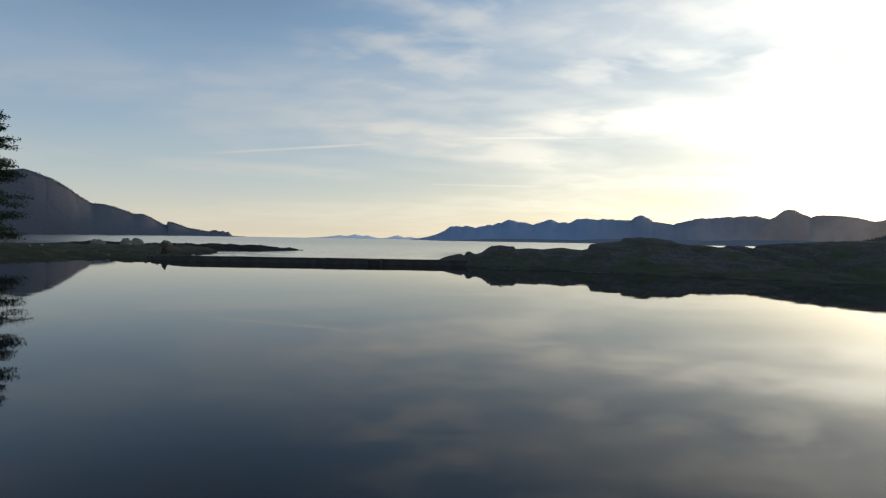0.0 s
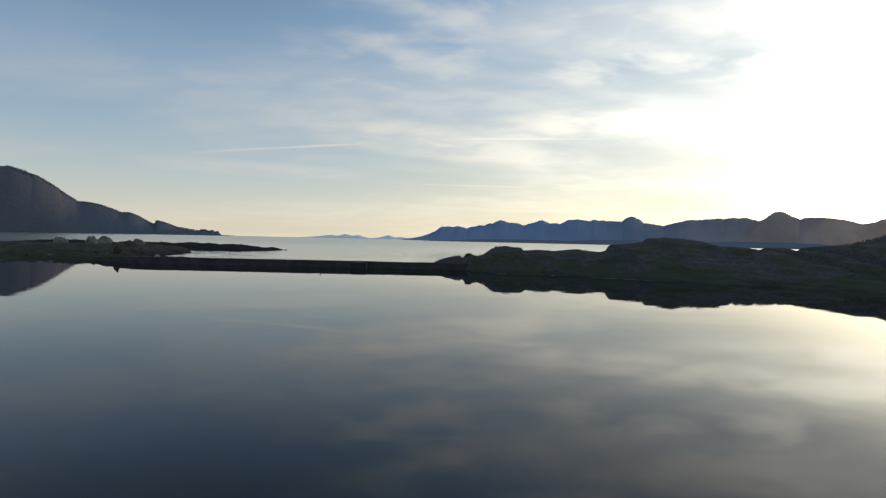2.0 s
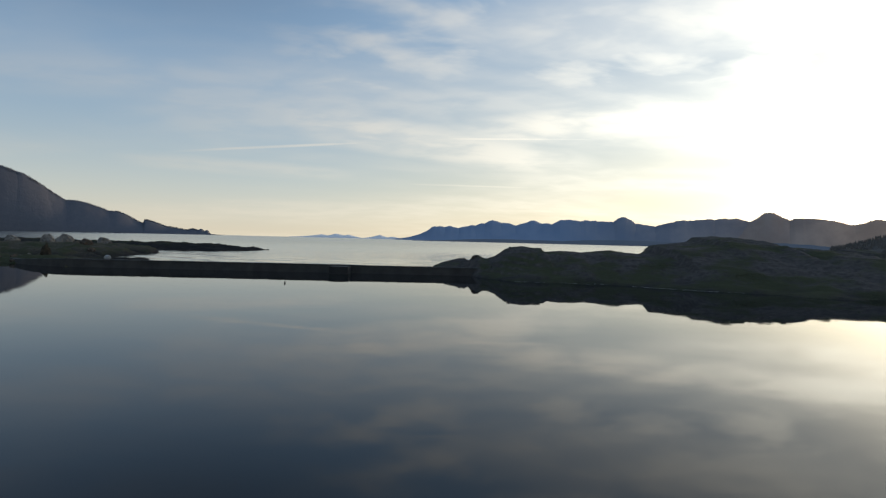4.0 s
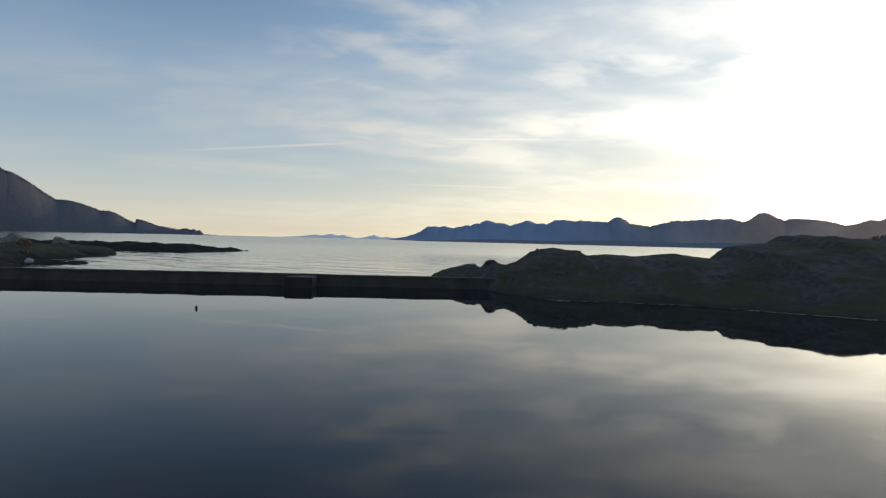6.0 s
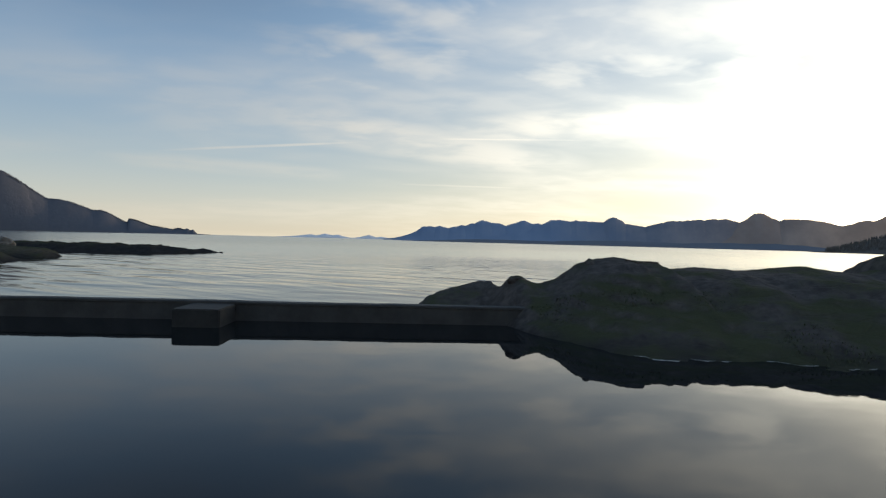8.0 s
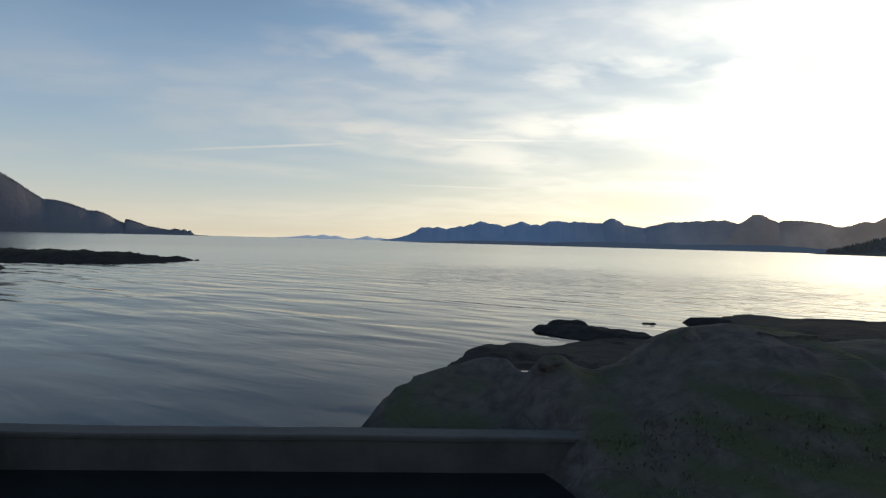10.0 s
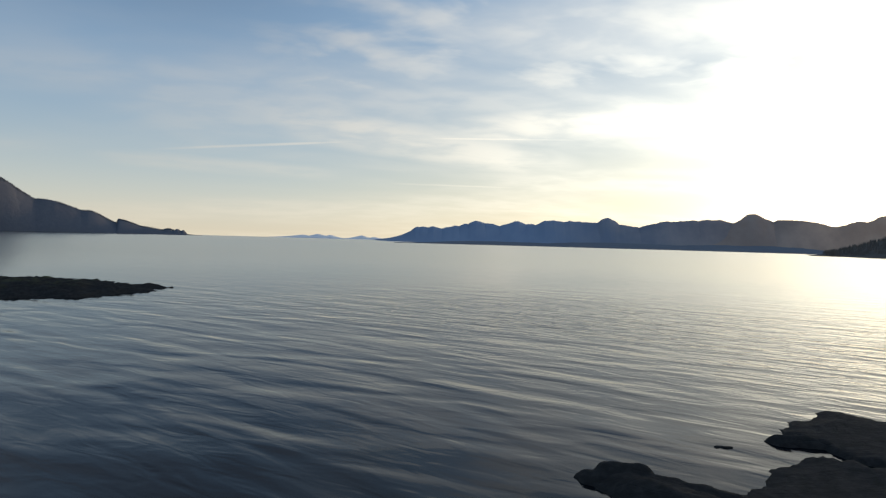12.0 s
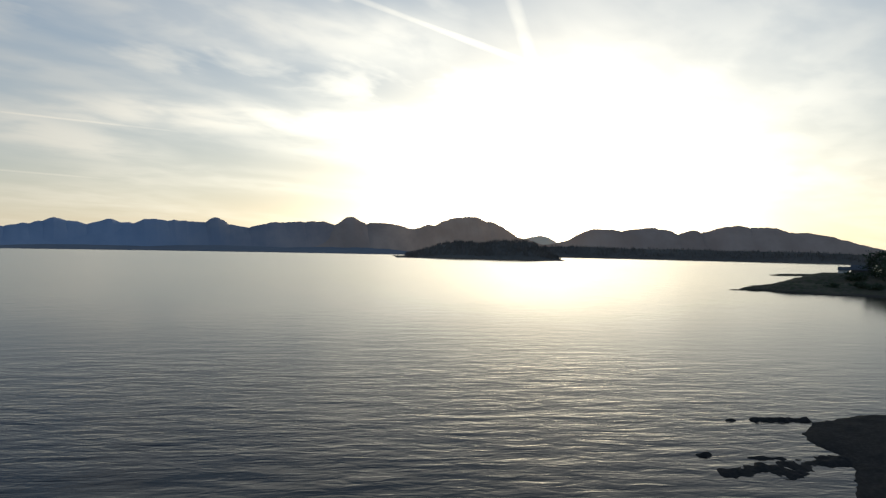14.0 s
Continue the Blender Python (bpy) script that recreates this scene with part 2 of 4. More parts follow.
def plain_noise(name, dark, light, scale, depth=0.02, roughness=0.85, stretch=(1, 1, 1)):
    m, n = material(name)
    p = n.add("ShaderNodeTexCoord").outputs["Object"]
    v = n.place(p, scale=stretch)
    a, b = n.noise(v, scale, 6.0, 0.6), n.noise(v, scale * 7, 4.0, 0.6)
    f = n.math("ADD", n.math("MULTIPLY", a, 0.65), n.math("MULTIPLY", b, 0.35))
    finish(n, n.mix(n.ramp(f, 0.3, 0.7), (*dark, 1), (*light, 1)), roughness, bump(n, f, 1.0, depth))
    return m


def forest_material(name, dark, light):
    m, n = material(name)
    p = n.add("ShaderNodeNewGeometry").outputs["Position"]
    a, b = n.noise(p, 0.004, 5.0, 0.6), n.noise(p, 0.05, 4.0, 0.7)
    f = n.math("ADD", n.math("MULTIPLY", a, 0.6), n.math("MULTIPLY", b, 0.4))
    finish(n, n.mix(n.ramp(f, 0.3, 0.7), (*dark, 1), (*light, 1)), 1.0, bump(n, b, 0.3, 8.0), **{"Specular IOR Level": 0.0})
    return m


def hazy_forest_material(name, shift):
    """Woods with haze painted into the colour: blue in the west, browner toward the sun."""
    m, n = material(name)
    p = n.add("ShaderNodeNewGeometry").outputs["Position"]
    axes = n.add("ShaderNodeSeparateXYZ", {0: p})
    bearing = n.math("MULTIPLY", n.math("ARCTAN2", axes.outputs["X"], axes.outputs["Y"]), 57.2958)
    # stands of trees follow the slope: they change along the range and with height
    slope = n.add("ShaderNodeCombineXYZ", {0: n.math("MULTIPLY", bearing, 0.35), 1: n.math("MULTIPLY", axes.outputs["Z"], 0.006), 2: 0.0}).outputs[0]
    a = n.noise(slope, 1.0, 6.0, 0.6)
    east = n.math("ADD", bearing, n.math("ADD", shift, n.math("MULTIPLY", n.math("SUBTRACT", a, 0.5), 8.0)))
    # these tints stand for the air in between, warmer toward the sun
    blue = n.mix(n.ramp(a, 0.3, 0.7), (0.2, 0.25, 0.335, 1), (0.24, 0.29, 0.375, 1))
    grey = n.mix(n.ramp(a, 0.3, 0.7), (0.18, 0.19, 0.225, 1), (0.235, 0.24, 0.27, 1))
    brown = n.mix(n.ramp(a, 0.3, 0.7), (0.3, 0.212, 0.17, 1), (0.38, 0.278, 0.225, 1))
    # sunward haze painted as a warm tint over the slopes below the sun
    warm_haze = n.mix(n.ramp(a, 0.3, 0.7), (0.46, 0.28, 0.19, 1), (0.56, 0.36, 0.25, 1))
    brown = n.mix(n.math("MULTIPLY", n.ramp(east, 37.0, 44.0), n.ramp(east, 64.0, 54.0)), brown, warm_haze)
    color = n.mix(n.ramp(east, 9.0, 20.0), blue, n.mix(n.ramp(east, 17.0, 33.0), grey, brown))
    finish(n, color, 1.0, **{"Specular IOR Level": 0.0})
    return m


def concrete_material():
    m, n = material("old_concrete")
    p = n.add("ShaderNodeNewGeometry").outputs["Position"]
    a, b = n.noise(p, 0.9, 6.0, 0.65), n.noise(p, 11.0, 5.0, 0.65)
    drip = n.noise(n.place(p, scale=(3.2, 3.2, 0.25)), 1.0, 4.0, 0.6)
    color = n.mix(n.ramp(a, 0.3, 0.7), (0.04, 0.035, 0.031, 1), (0.064, 0.057, 0.051, 1))
    color = n.mix(n.ramp(drip, 0.5, 0.8, 0, 0.5), color, (0.045, 0.044, 0.042, 1))
    color = n.mix(n.ramp(b, 0.6, 0.8, 0, 0.5), color, (0.045, 0.05, 0.025, 1))
    finish(n, color, 0.9, bump(n, n.math("ADD", n.math("MULTIPLY", b, 0.012), n.math("MULTIPLY", a, 0.02)), 1.0, 1.0))
    return m


SEA_WATER, POND_WATER = water("sea_water", True), water("pond_water", False)
ROCK = rock_material("shore_rock", (0.112, 0.093, 0.081))
REEF = rock_material("reef_rock", (0.062, 0.051, 0.036), 0.7, -1.2, 0.3)
BOULDER = rock_material("pale_boulder", (0.24, 0.21, 0.175), 0.0, -2.6, -1.8)
WHITE_STONE = rock_material("white_boulder", (0.5, 0.48, 0.45), 0.0, -3.6, -3.0)
BROWN_STONE = rock_material("brown_boulder", (0.13, 0.1, 0.075), 0.15, -2.6, -1.8)
BANK = rock_material("grassy_bank", (0.122, 0.1, 0.07), 0.9, -2.3, -0.7)
CONCRETE = concrete_material()
DARK_CONCRETE = plain_noise("damp_concrete", (0.02, 0.018, 0.016), (0.036, 0.032, 0.028), 1.2, 0.015, 0.9)
SEABED = plain_noise("seabed", (0.03, 0.032, 0.03), (0.07, 0.07, 0.06), 0.05, 0.1)
# distance haze is put into the base colours of the three ranges
BLUE_HAZE_FOREST, GREY_HAZE_FOREST, BROWN_HAZE_FOREST = (hazy_forest_material(*row) for row in (("blue_haze_forest", -2.0), ("grey_haze_forest", -1.0), ("brown_haze_forest", 6.0)))
# foot and mountain woods: base colours greyed and blued to stand for distance haze
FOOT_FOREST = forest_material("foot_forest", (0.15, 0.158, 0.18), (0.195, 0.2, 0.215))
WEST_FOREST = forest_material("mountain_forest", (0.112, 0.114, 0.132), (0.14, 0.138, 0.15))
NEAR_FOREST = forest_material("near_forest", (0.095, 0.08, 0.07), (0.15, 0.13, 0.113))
# bright haze below the sun, put into a pale warm base colour
HAZE_HILL = forest_material("sun_haze_hill", (0.86, 0.62, 0.42), (0.92, 0.7, 0.5))
# horizon haze, put into a nearly white base colour
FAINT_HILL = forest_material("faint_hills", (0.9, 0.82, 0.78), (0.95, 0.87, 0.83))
BARK = plain_noise("bark", (0.035, 0.028, 0.022), (0.09, 0.075, 0.06), 3.0, 0.03, 0.95, (1, 1, 0.2))
NEEDLES = plain_noise("needles", (0.02, 0.032, 0.014), (0.05, 0.07, 0.028), 0.8, 0.02, 0.8)
GRASS = plain_noise("shore_grass", (0.05, 0.052, 0.026), (0.09, 0.092, 0.046), 0.5, 0.01, 0.9)
BUOY = plain_noise("dark_float", (0.02, 0.02, 0.02), (0.05, 0.045, 0.04), 6.0, 0.003, 0.6)

# ---- mesh helpers ----


def mesh_object(name, verts, faces, mat, parent=None, smooth=True):
    me = bpy.data.meshes.new(name)
    me.from_pydata(verts, [], faces)
    me.materials.append(mat)
    if smooth:
        me.polygons.foreach_set("use_smooth", [True] * len(me.polygons))
    ob = new(name, me)
    ob.parent = parent
    return ob


def part(name, bm, mat, parent, label=""):
    me = bpy.data.meshes.new(name)
    bm.to_mesh(me)
    bm.free()
    me.materials.append(mat)
    ob = new(name, me)
    ob.parent = parent
    return tagged(ob, label)


def steps(*stops):
    """Grid lines: start, then pairs of (end, step)."""
    out = [stops[0]]
    for end, step in stops[1:]:
        k = max(1, round((end - out[-1]) / step))
        out += list(np.linspace(out[-1], end, k + 1)[1:])
    return out


def field(name, xs, ys, height, mat, floor=None, piece_of=None):
    """A sheet with z = height(x, y) over a grid. Cells wholly under floor are left out. piece_of(x, y) cuts it into pieces."""
    z = np.array([[height(x, y) for x in xs] for y in ys])
    pieces = {}
    for j in range(len(ys) - 1):
        for i in range(len(xs) - 1):
            if floor is None or max(z[j, i], z[j + 1, i], z[j, i + 1], z[j + 1, i + 1]) > floor:
                pieces.setdefault(piece_of(xs[i], ys[j]) if piece_of else 0, []).append((j, i))
    made = []
    for cells in pieces.values():
        keep, verts, faces = {}, [], []
        for j, i in cells:
            corner = []
            for key in ((j, i), (j, i + 1), (j + 1, i + 1), (j + 1, i)):
                if key not in keep:
                    keep[key] = len(verts)
                    verts.append((xs[key[1]], ys[key[0]], z[key]))
                corner.append(keep[key])
            faces.append(corner)
        made.append(mesh_object(name, verts, faces, mat))
    return made if piece_of else made[0]


def smooth01(v):
    v = min(1.0, max(0.0, v))
    return v * v * (3 - 2 * v)


def fbm(x, y, scale, octaves=4, seed=0.0):
    return noise.fractal((x / scale + seed, y / scale - seed, seed * 0.37), 0.9, 2.1, octaves)


def crag(x, y, scale, seed=0.0):
    """Blocky relief of broken rock, about -0.5 to 0.5."""
    d = noise.voronoi((x / scale + seed, y / scale + 0.3 * fbm(x, y, scale * 1.5, 2, seed), seed))[0]
    return min(1.0, 1.4 * (d[1] - d[0])) - 0.5


# ---- ground, sea and pond ----
def ground_height(x, y):
    land = max(smooth01((-35 - y) / 30), smooth01((-60 - x) / 25) * smooth01((70 - y) / 30), smooth01((x - 75) / 30) * smooth01((45 - y) / 30))
    return -5.0 + land * (6.2 + 0.8 * fbm(x, y, 60, 3))


coarse = steps(-4600, (-400, 350), (-120, 35), (120, 8), (400, 35), (4600, 350))
ground = field("ground", coarse, coarse, ground_height, SEABED)
tagged(ground, "stony seabed and low shore land under the water", "ground", kind="structure")


def disc(name, centre, radius, z, mat):
    rings = [0.0] + [radius * 1.22 ** (k - 30) for k in range(31)]
    verts, faces, count = [(centre[0], centre[1], z)], [], 96
    for r in rings[1:]:
        verts += [(centre[0] + r * math.cos(2 * math.pi * k / count), centre[1] + r * math.sin(2 * math.pi * k / count), z) for k in range(count)]
    for k in range(count):
        faces.append((0, 1 + k, 1 + (k + 1) % count))
    for ring in range(len(rings) - 2):
        a, b = 1 + ring * count, 1 + (ring + 1) * count
        for k in range(count):
            faces.append((a + k, b + k, b + (k + 1) % count, a + (k + 1) % count))
    return mesh_object(name, verts, faces, mat)


sea = tagged(disc("sea_water", (0, 60), 4690, SEA, SEA_WATER), "rippled pale grey sea reaching the horizon", "sea", kind="structure")
pond_edge = [(-34, 78.85), (3, 78.85), (4.5, 76.5), (9, 75), (16, 73), (24, 68), (42, 57), (62, 40), (115, 15), (115, -70), (-130, -70), (-130, 40), (-70, 62),
             (-52, 78), (-47, 88), (-40, 86)]
pond = mesh_object("pond_water", [(x, y, 0.0) for x, y in pond_edge], [tuple(range(len(pond_edge)))], POND_WATER)
tagged(pond, "still pond water mirroring the evening sky", "pond", kind="structure")

# ---- the rocky headland ----
def track(x, *pairs):
    return float(np.interp(x, [p[0] for p in pairs], [p[1] for p in pairs]))


HOLLOWS = [(3.65, 84.95, 0.72, 0.46)]   # hollows in the rock: place, radius, bed


def headland_height(x, y):
    shore = track(x, (-2, 79.6), (2.3, 79.4), (2.9, 77.8), (3.6, 75.6), (5.5, 72.3), (10.7, 71), (14.5, 69.5), (18, 67.5), (22, 64), (40, 53), (60, 35), (110, 10))
    coast = track(x, (-2, 82), (5, 98.6), (8, 99.3), (9.6, 100.6), (10.6, 101.8), (11.6, 103.1), (13, 103.7), (15, 103.3), (18, 106), (21.5, 108.5), (22.6, 113), (26.5, 115), (28.7, 117),
                  (30.7, 114.6), (38, 113), (46, 103), (52, 99.5),
                  (65, 101), (70, 102.2), (74, 104), (77.5, 106), (79.4, 109), (83.7, 112), (90, 112.6), (100, 109.8), (106, 106), (130, 98))
    edge = track(y, (79, -0.9), (84.3, -0.85), (87.5, 0.0), (90.3, 1.05), (94.4, 2.75), (96.8, 4.0), (99.2, 5.4), (100.5, 9.5), (103, 14), (106, 17.5), (108.5, 21), (113, 22.3), (115, 26), (117, 28.5), (119, 40))
    crest = track(x, (-1, 82.5), (2.2, 83.1), (2.9, 82.3), (3.6, 81.4), (5, 81), (7, 81), (20, 80.3), (29, 84.5), (40, 80), (50, 70), (70, 52), (110, 30))
    # the skyline of the rock: a low hump beside the wall, a knob, the flat-topped block, long worn backs, the higher rock beyond
    top = track(x, (-2, 0.2), (-0.8, 0.45), (-0.3, 0.88), (0.8, 1.22), (2.1, 1.5), (2.8, 1.58), (3.3, 1.86), (3.8, 1.92), (4.1, 1.7), (4.6, 1.55), (5.3, 1.85), (5.9, 2.25), (6.3, 2.55),
                (7.1, 2.76), (7.8, 2.84), (8.5, 2.82), (8.65, 2.7), (9.75, 2.7), (9.85, 2.36), (11.4, 2.48), (12.8, 2.46), (13.4, 2.32), (14.4, 2.5), (16.3, 2.64), (17.6, 2.48), (18.9, 2.36),
                (20.0, 2.6), (20.2, 3.25), (22.8, 3.46), (25.0, 3.66), (25.4, 4.08), (27.9, 4.28), (30.5, 4.18), (31.0, 3.3), (31.7, 2.95), (33.2, 3.36), (36.6, 3.25), (36.9, 2.68), (38.4, 2.6), (38.7, 3.3), (40.4, 3.34), (40.7, 2.72), (41.5, 2.7), (41.9, 3.5), (48, 4.1), (70, 4.6), (130, 4.5))
    hold = 1.0 - 0.85 * math.exp(-((y - crest) / 1.6) ** 2)   # the skyline itself is worn smooth
    inland = low = None
    if y < crest:
        s = (y - shore) / max(0.5, crest - shore)
        z = top * (0.3 * max(s, 0) + 0.7 * smooth01(s * track(x, (3, 0.85), (6, 0.95), (10, 1.05), (14, 1.15), (20, 1.45), (24, 1.3), (28, 1.1), (32, 1.25)))) if s > 0 else 0.45 * (y - shore)
    else:
        inland = min(coast - y, 1.6 * (x - edge)) + track(x, (4, 0.35), (9, 0.9)) * fbm(x, y, 2.6, 4, 21.0)
        if inland > 0:
            z = SEA + (track(x, (3, 0.9), (7, 0.35), (18, 0.2), (65, 0.4)) + track(x, (4, 0.4), (8, 0.4), (12, 0)) * track(y, (91, 1), (97, 0))) * smooth01(inland / 2.0) + track(x, (8, 1.1), (18, 0.85)) * smooth01(inland / 22)
            z = max(z, SEA + (top - SEA) * smooth01(inland / 1.6) * math.exp(-((y - crest) / track(x, (3, 2.4), (8, 5.5))) ** 2))
        else:
            z = SEA + 0.6 * inland
        low = SEA + 0.11 + 0.06 * inland + 0.02 * max(0.0, inland - 5) ** 2 + 3.0 * smooth01((12 - x) / 4) * track(y, (92, 1), (98, 0.1))
    z -= 1.2 * max(0.0, -0.8 - x)
    rough = smooth01((z + 1.15) / 1.7)
    # worn strata: the rock breaks into tilted shelves
    shelf = (z + 0.05 * x + 0.16 * fbm(x, y, 3.5, 3, 11.0)) / 0.5
    z += 0.5 * 0.4 * hold * rough * (math.floor(shelf) + smooth01((shelf % 1 - 0.25) * 2) - shelf)
    z += rough * (hold * (0.2 * fbm(x, y, 5.0, 5, 3.1) + 0.16 * (crag(x, y, 3.1, 1.7) + 0.1) + 0.09 * crag(x, y, 1.1, 5.2)) + 0.03 * crag(x, y, 0.4, 7.7) + 0.05 * fbm(x, y, 0.9, 3, 2.4))
    if low is not None and inland > 0 and z > low:
        z = low + 0.3 * (z - low) * smooth01(inland / 12)
        z += smooth01(inland / 2.5) * (0.16 * fbm(x, y, 2.4, 5, 31.0) - 0.12 * crag(x, y, 2.3, 33.0) - 0.05 * crag(x, y, 0.7, 35.0))
    for px, py, r, bed in HOLLOWS:
        d = math.hypot(x - px, y - py) / r * (1 + 0.3 * fbm(x, y, 0.7, 3, 41.0))
        if d < 1.6:
            z += (min(z, bed) - z) * smooth01(2.4 - 1.6 * d)
    # a narrow inlet between the ledges, and the pool that it ends in
    if 10 < x < 30 and 100 < y < 115:
        t = min(1.0, max(0.0, ((x - 21.69) * 1.09 + (y - 109.65) * -2.27) / 6.34))
        off = math.hypot(x - 21.69 - t * 1.09, (y - 109.65 - t * -2.27) * 0.8) / (0.8 - 0.5 * t) * (1 + 0.4 * fbm(x, y, 0.8, 3, 51.0))
        off = min(off, math.hypot(x - 23.52, y - 106.18) / 0.4)
        if off < 2:
            z += (min(z, SEA - 0.25) - z) * smooth01(2 - off)
    if 81.8 < y < 85.2:   # an added notch along the camera's line of sight, keeping the pool visible
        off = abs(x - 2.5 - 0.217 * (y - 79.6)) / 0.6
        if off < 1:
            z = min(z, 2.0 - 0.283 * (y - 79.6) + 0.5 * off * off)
    return max(z, -3.0)


for px, py, r in ((4.85, 84.4, 0.3), (9.35, 87.2, 0.3), (10.35, 87.4, 0.2)):
    HOLLOWS.append((px, py, r, headland_height(px, py) - 0.16))

headland = tagged(new("rock_headland"), "dark weathered rock headland with mossy green patches between pond and sea", "rock headland")
LEDGES = ((1, 83), (8, 78), (16, 76), (8, 90), (20, 90), (30, 83), (28, 101), (16, 100), (42, 72), (46, 92), (70, 60), (80, 95))


def ledge_of(x, y):
    x, y = x + 2.5 * fbm(x, y, 6.0, 3, 8.0), y + 2.5 * fbm(x, y, 6.0, 3, 15.0)
    return min(range(len(LEDGES)), key=lambda k: (x - LEDGES[k][0]) ** 2 + (y - LEDGES[k][1]) ** 2)


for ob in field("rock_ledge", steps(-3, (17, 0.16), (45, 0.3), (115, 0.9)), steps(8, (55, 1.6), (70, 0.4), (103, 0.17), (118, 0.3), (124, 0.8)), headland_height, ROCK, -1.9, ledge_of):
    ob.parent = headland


def capsules(ridges, relief, seed):
    """Height of low land made of ridges: (x0, y0, x1, y1, half width, top)."""
    def height(x, y):
        z = -3.0
        for x0, y0, x1, y1, wide, top in ridges:
            dx, dy = x1 - x0, y1 - y0
            t = min(1.0, max(0.0, ((x - x0) * dx + (y - y0) * dy) / (dx * dx + dy * dy + 1e-9)))
            d = math.hypot(x - x0 - t * dx, y - y0 - t * dy) / wide * (1 + 0.35 * fbm(x, y, wide * 0.8, 3, seed))
            z = max(z, SEA - 0.8 + (top - SEA + 0.8) * (1 - smooth01(d * 0.75)) if d < 1.33 else -3.0)
        if z > -2.0:
            z += relief * (fbm(x, y, 3.0, 5, seed) + 0.8 * crag(x, y, 1.6, seed) + 0.4 * crag(x, y, 0.75, seed + 3))
        return z
    return height


spurs = (
    ((6, 18), (99, 110), [(9.4, 105.3, 11.2, 104.9, 1.2, -0.3), (11.0, 104.8, 14.2, 102.4, 1.5, -0.58), (11.6, 103.4, 14.0, 101.0, 2.3, -0.58), (8.5, 105.1, 9.4, 105.0, 1.3, -0.55), (10.1, 104.0, 12.2, 101.9, 2.6, -0.45)], "low dark weed-covered rock spur joined to the headland"),
    ((17, 27), (107, 114), [(21.2, 110.2, 23.5, 109.6, 1.2, -0.52)], "small dark rock tongue lying in the sea"),
    ((15.5, 19.5), (108, 111), [(17.0, 109.4, 17.9, 109.3, 0.34, -0.92)], "small dark rock just awash in the sea"),
)
for (x0, x1), (y0, y1), ridges, label in spurs:
    spur = field("rock_spur", steps(x0, (x1, 0.16)), steps(y0, (y1, 0.16)), capsules(ridges, 0.14, 2.0), ROCK, -1.7)
    tagged(spur, label, "rock", group="rock spurs")
bank_height = capsules([(-38, 84.5, -62, 95, 6.5, 0.7), (-33.5, 79.3, -44, 85, 2.4, 0.5), (-71, 95, -130, 100, 26, 1.5), (-60, 121, -90, 122, 6.0, 0.5), (-45.6, 118.6, -53, 111.5, 2.4, -0.55), (-48, 107, -62, 108, 4.0, -0.1), (-64.2, 153, -115, 150, 7, 0.8), (-65, 137, -125, 138, 12, 1.0),
                       (-62, 72, -125, 45, 15, 1.1), (-55, 95, -57, 108, 4.0, -0.3)], 0.34, 6.0)
bank = field("shore_bank", steps(-150, (-75, 0.8), (-30, 0.4)), steps(20, (75, 1.6), (125, 0.4), (162, 0.7)), bank_height, BANK, -1.7)
tagged(bank, "low grassy shore bank with dark mud and stones", "shore bank")
reef = field("rock_reef", steps(-130, (-44, 0.7)), steps(165, (222, 0.7)), capsules([(-53, 198, -64, 184, 7.5, 0.0), (-66, 191, -122, 200, 21, 0.7), (-56, 178, -75, 174, 3.0, -0.4)], 0.6, 9.0), REEF, -1.7)
tagged(reef, "long low dark weedy reef standing out of the sea", "reef")

slabs = (
    ([(64.6, 115.4, 65.8, 114.9, 1.1, -0.75)], (61, 69), (112, 118), "small dark rock just above the sea"),
    ([(61.8, 111.0, 70, 108.3, 2.7, -0.76), (66, 107.6, 76, 105.6, 3.6, -0.74), (68.5, 111.6, 71, 109.6, 1.7, -0.8)], (55, 84), (100, 117), "flat dark weed-covered rock slab in shallow sea"),
    ([(84.6, 117.8, 90, 113.4, 1.9, -0.6), (81.2, 120, 82.2, 119.4, 0.8, -0.8)], (78, 96), (108, 124), "low dark weedy rock spit"),
)
for ridges, (x0, x1), (y0, y1), label in slabs:
    ob = field("rock_slab", steps(x0, (x1, 0.28)), steps(y0, (y1, 0.28)), capsules(ridges, 0.3, x0 * 0.1), REEF, -1.6)
    tagged(ob, label, "rock", "rock slabs off the headland")
far_bank = field("far_point", steps(340, (640, 3.0)), steps(60, (290, 3.0)),
                 capsules([(374, 249, 384, 243, 4, 0.0), (391, 243, 430, 205, 10, 1.8), (402, 225, 470, 170, 22, 4.2), (460, 190, 620, 120, 60, 7), (470, 222, 640, 190, 42, 9.5)], 0.5, 4.0), BANK, -1.7)
tagged(far_bank, "low dark rocky point with scrub across the bay", "shore")
far_spit = field("far_spit", steps(650, (900, 5.0)), steps(240, (390, 5.0)), capsules([(692, 338, 800, 300, 14, 1.2), (760, 315, 880, 280, 22, 3)], 0.4, 5.0), BANK, -1.7)
tagged(far_spit, "thin low spit reaching into the bay", "shore")

# ---- the concrete wall ----
wall = tagged(new("concrete_wall"), "low weathered concrete pond wall with flat top", "wall")


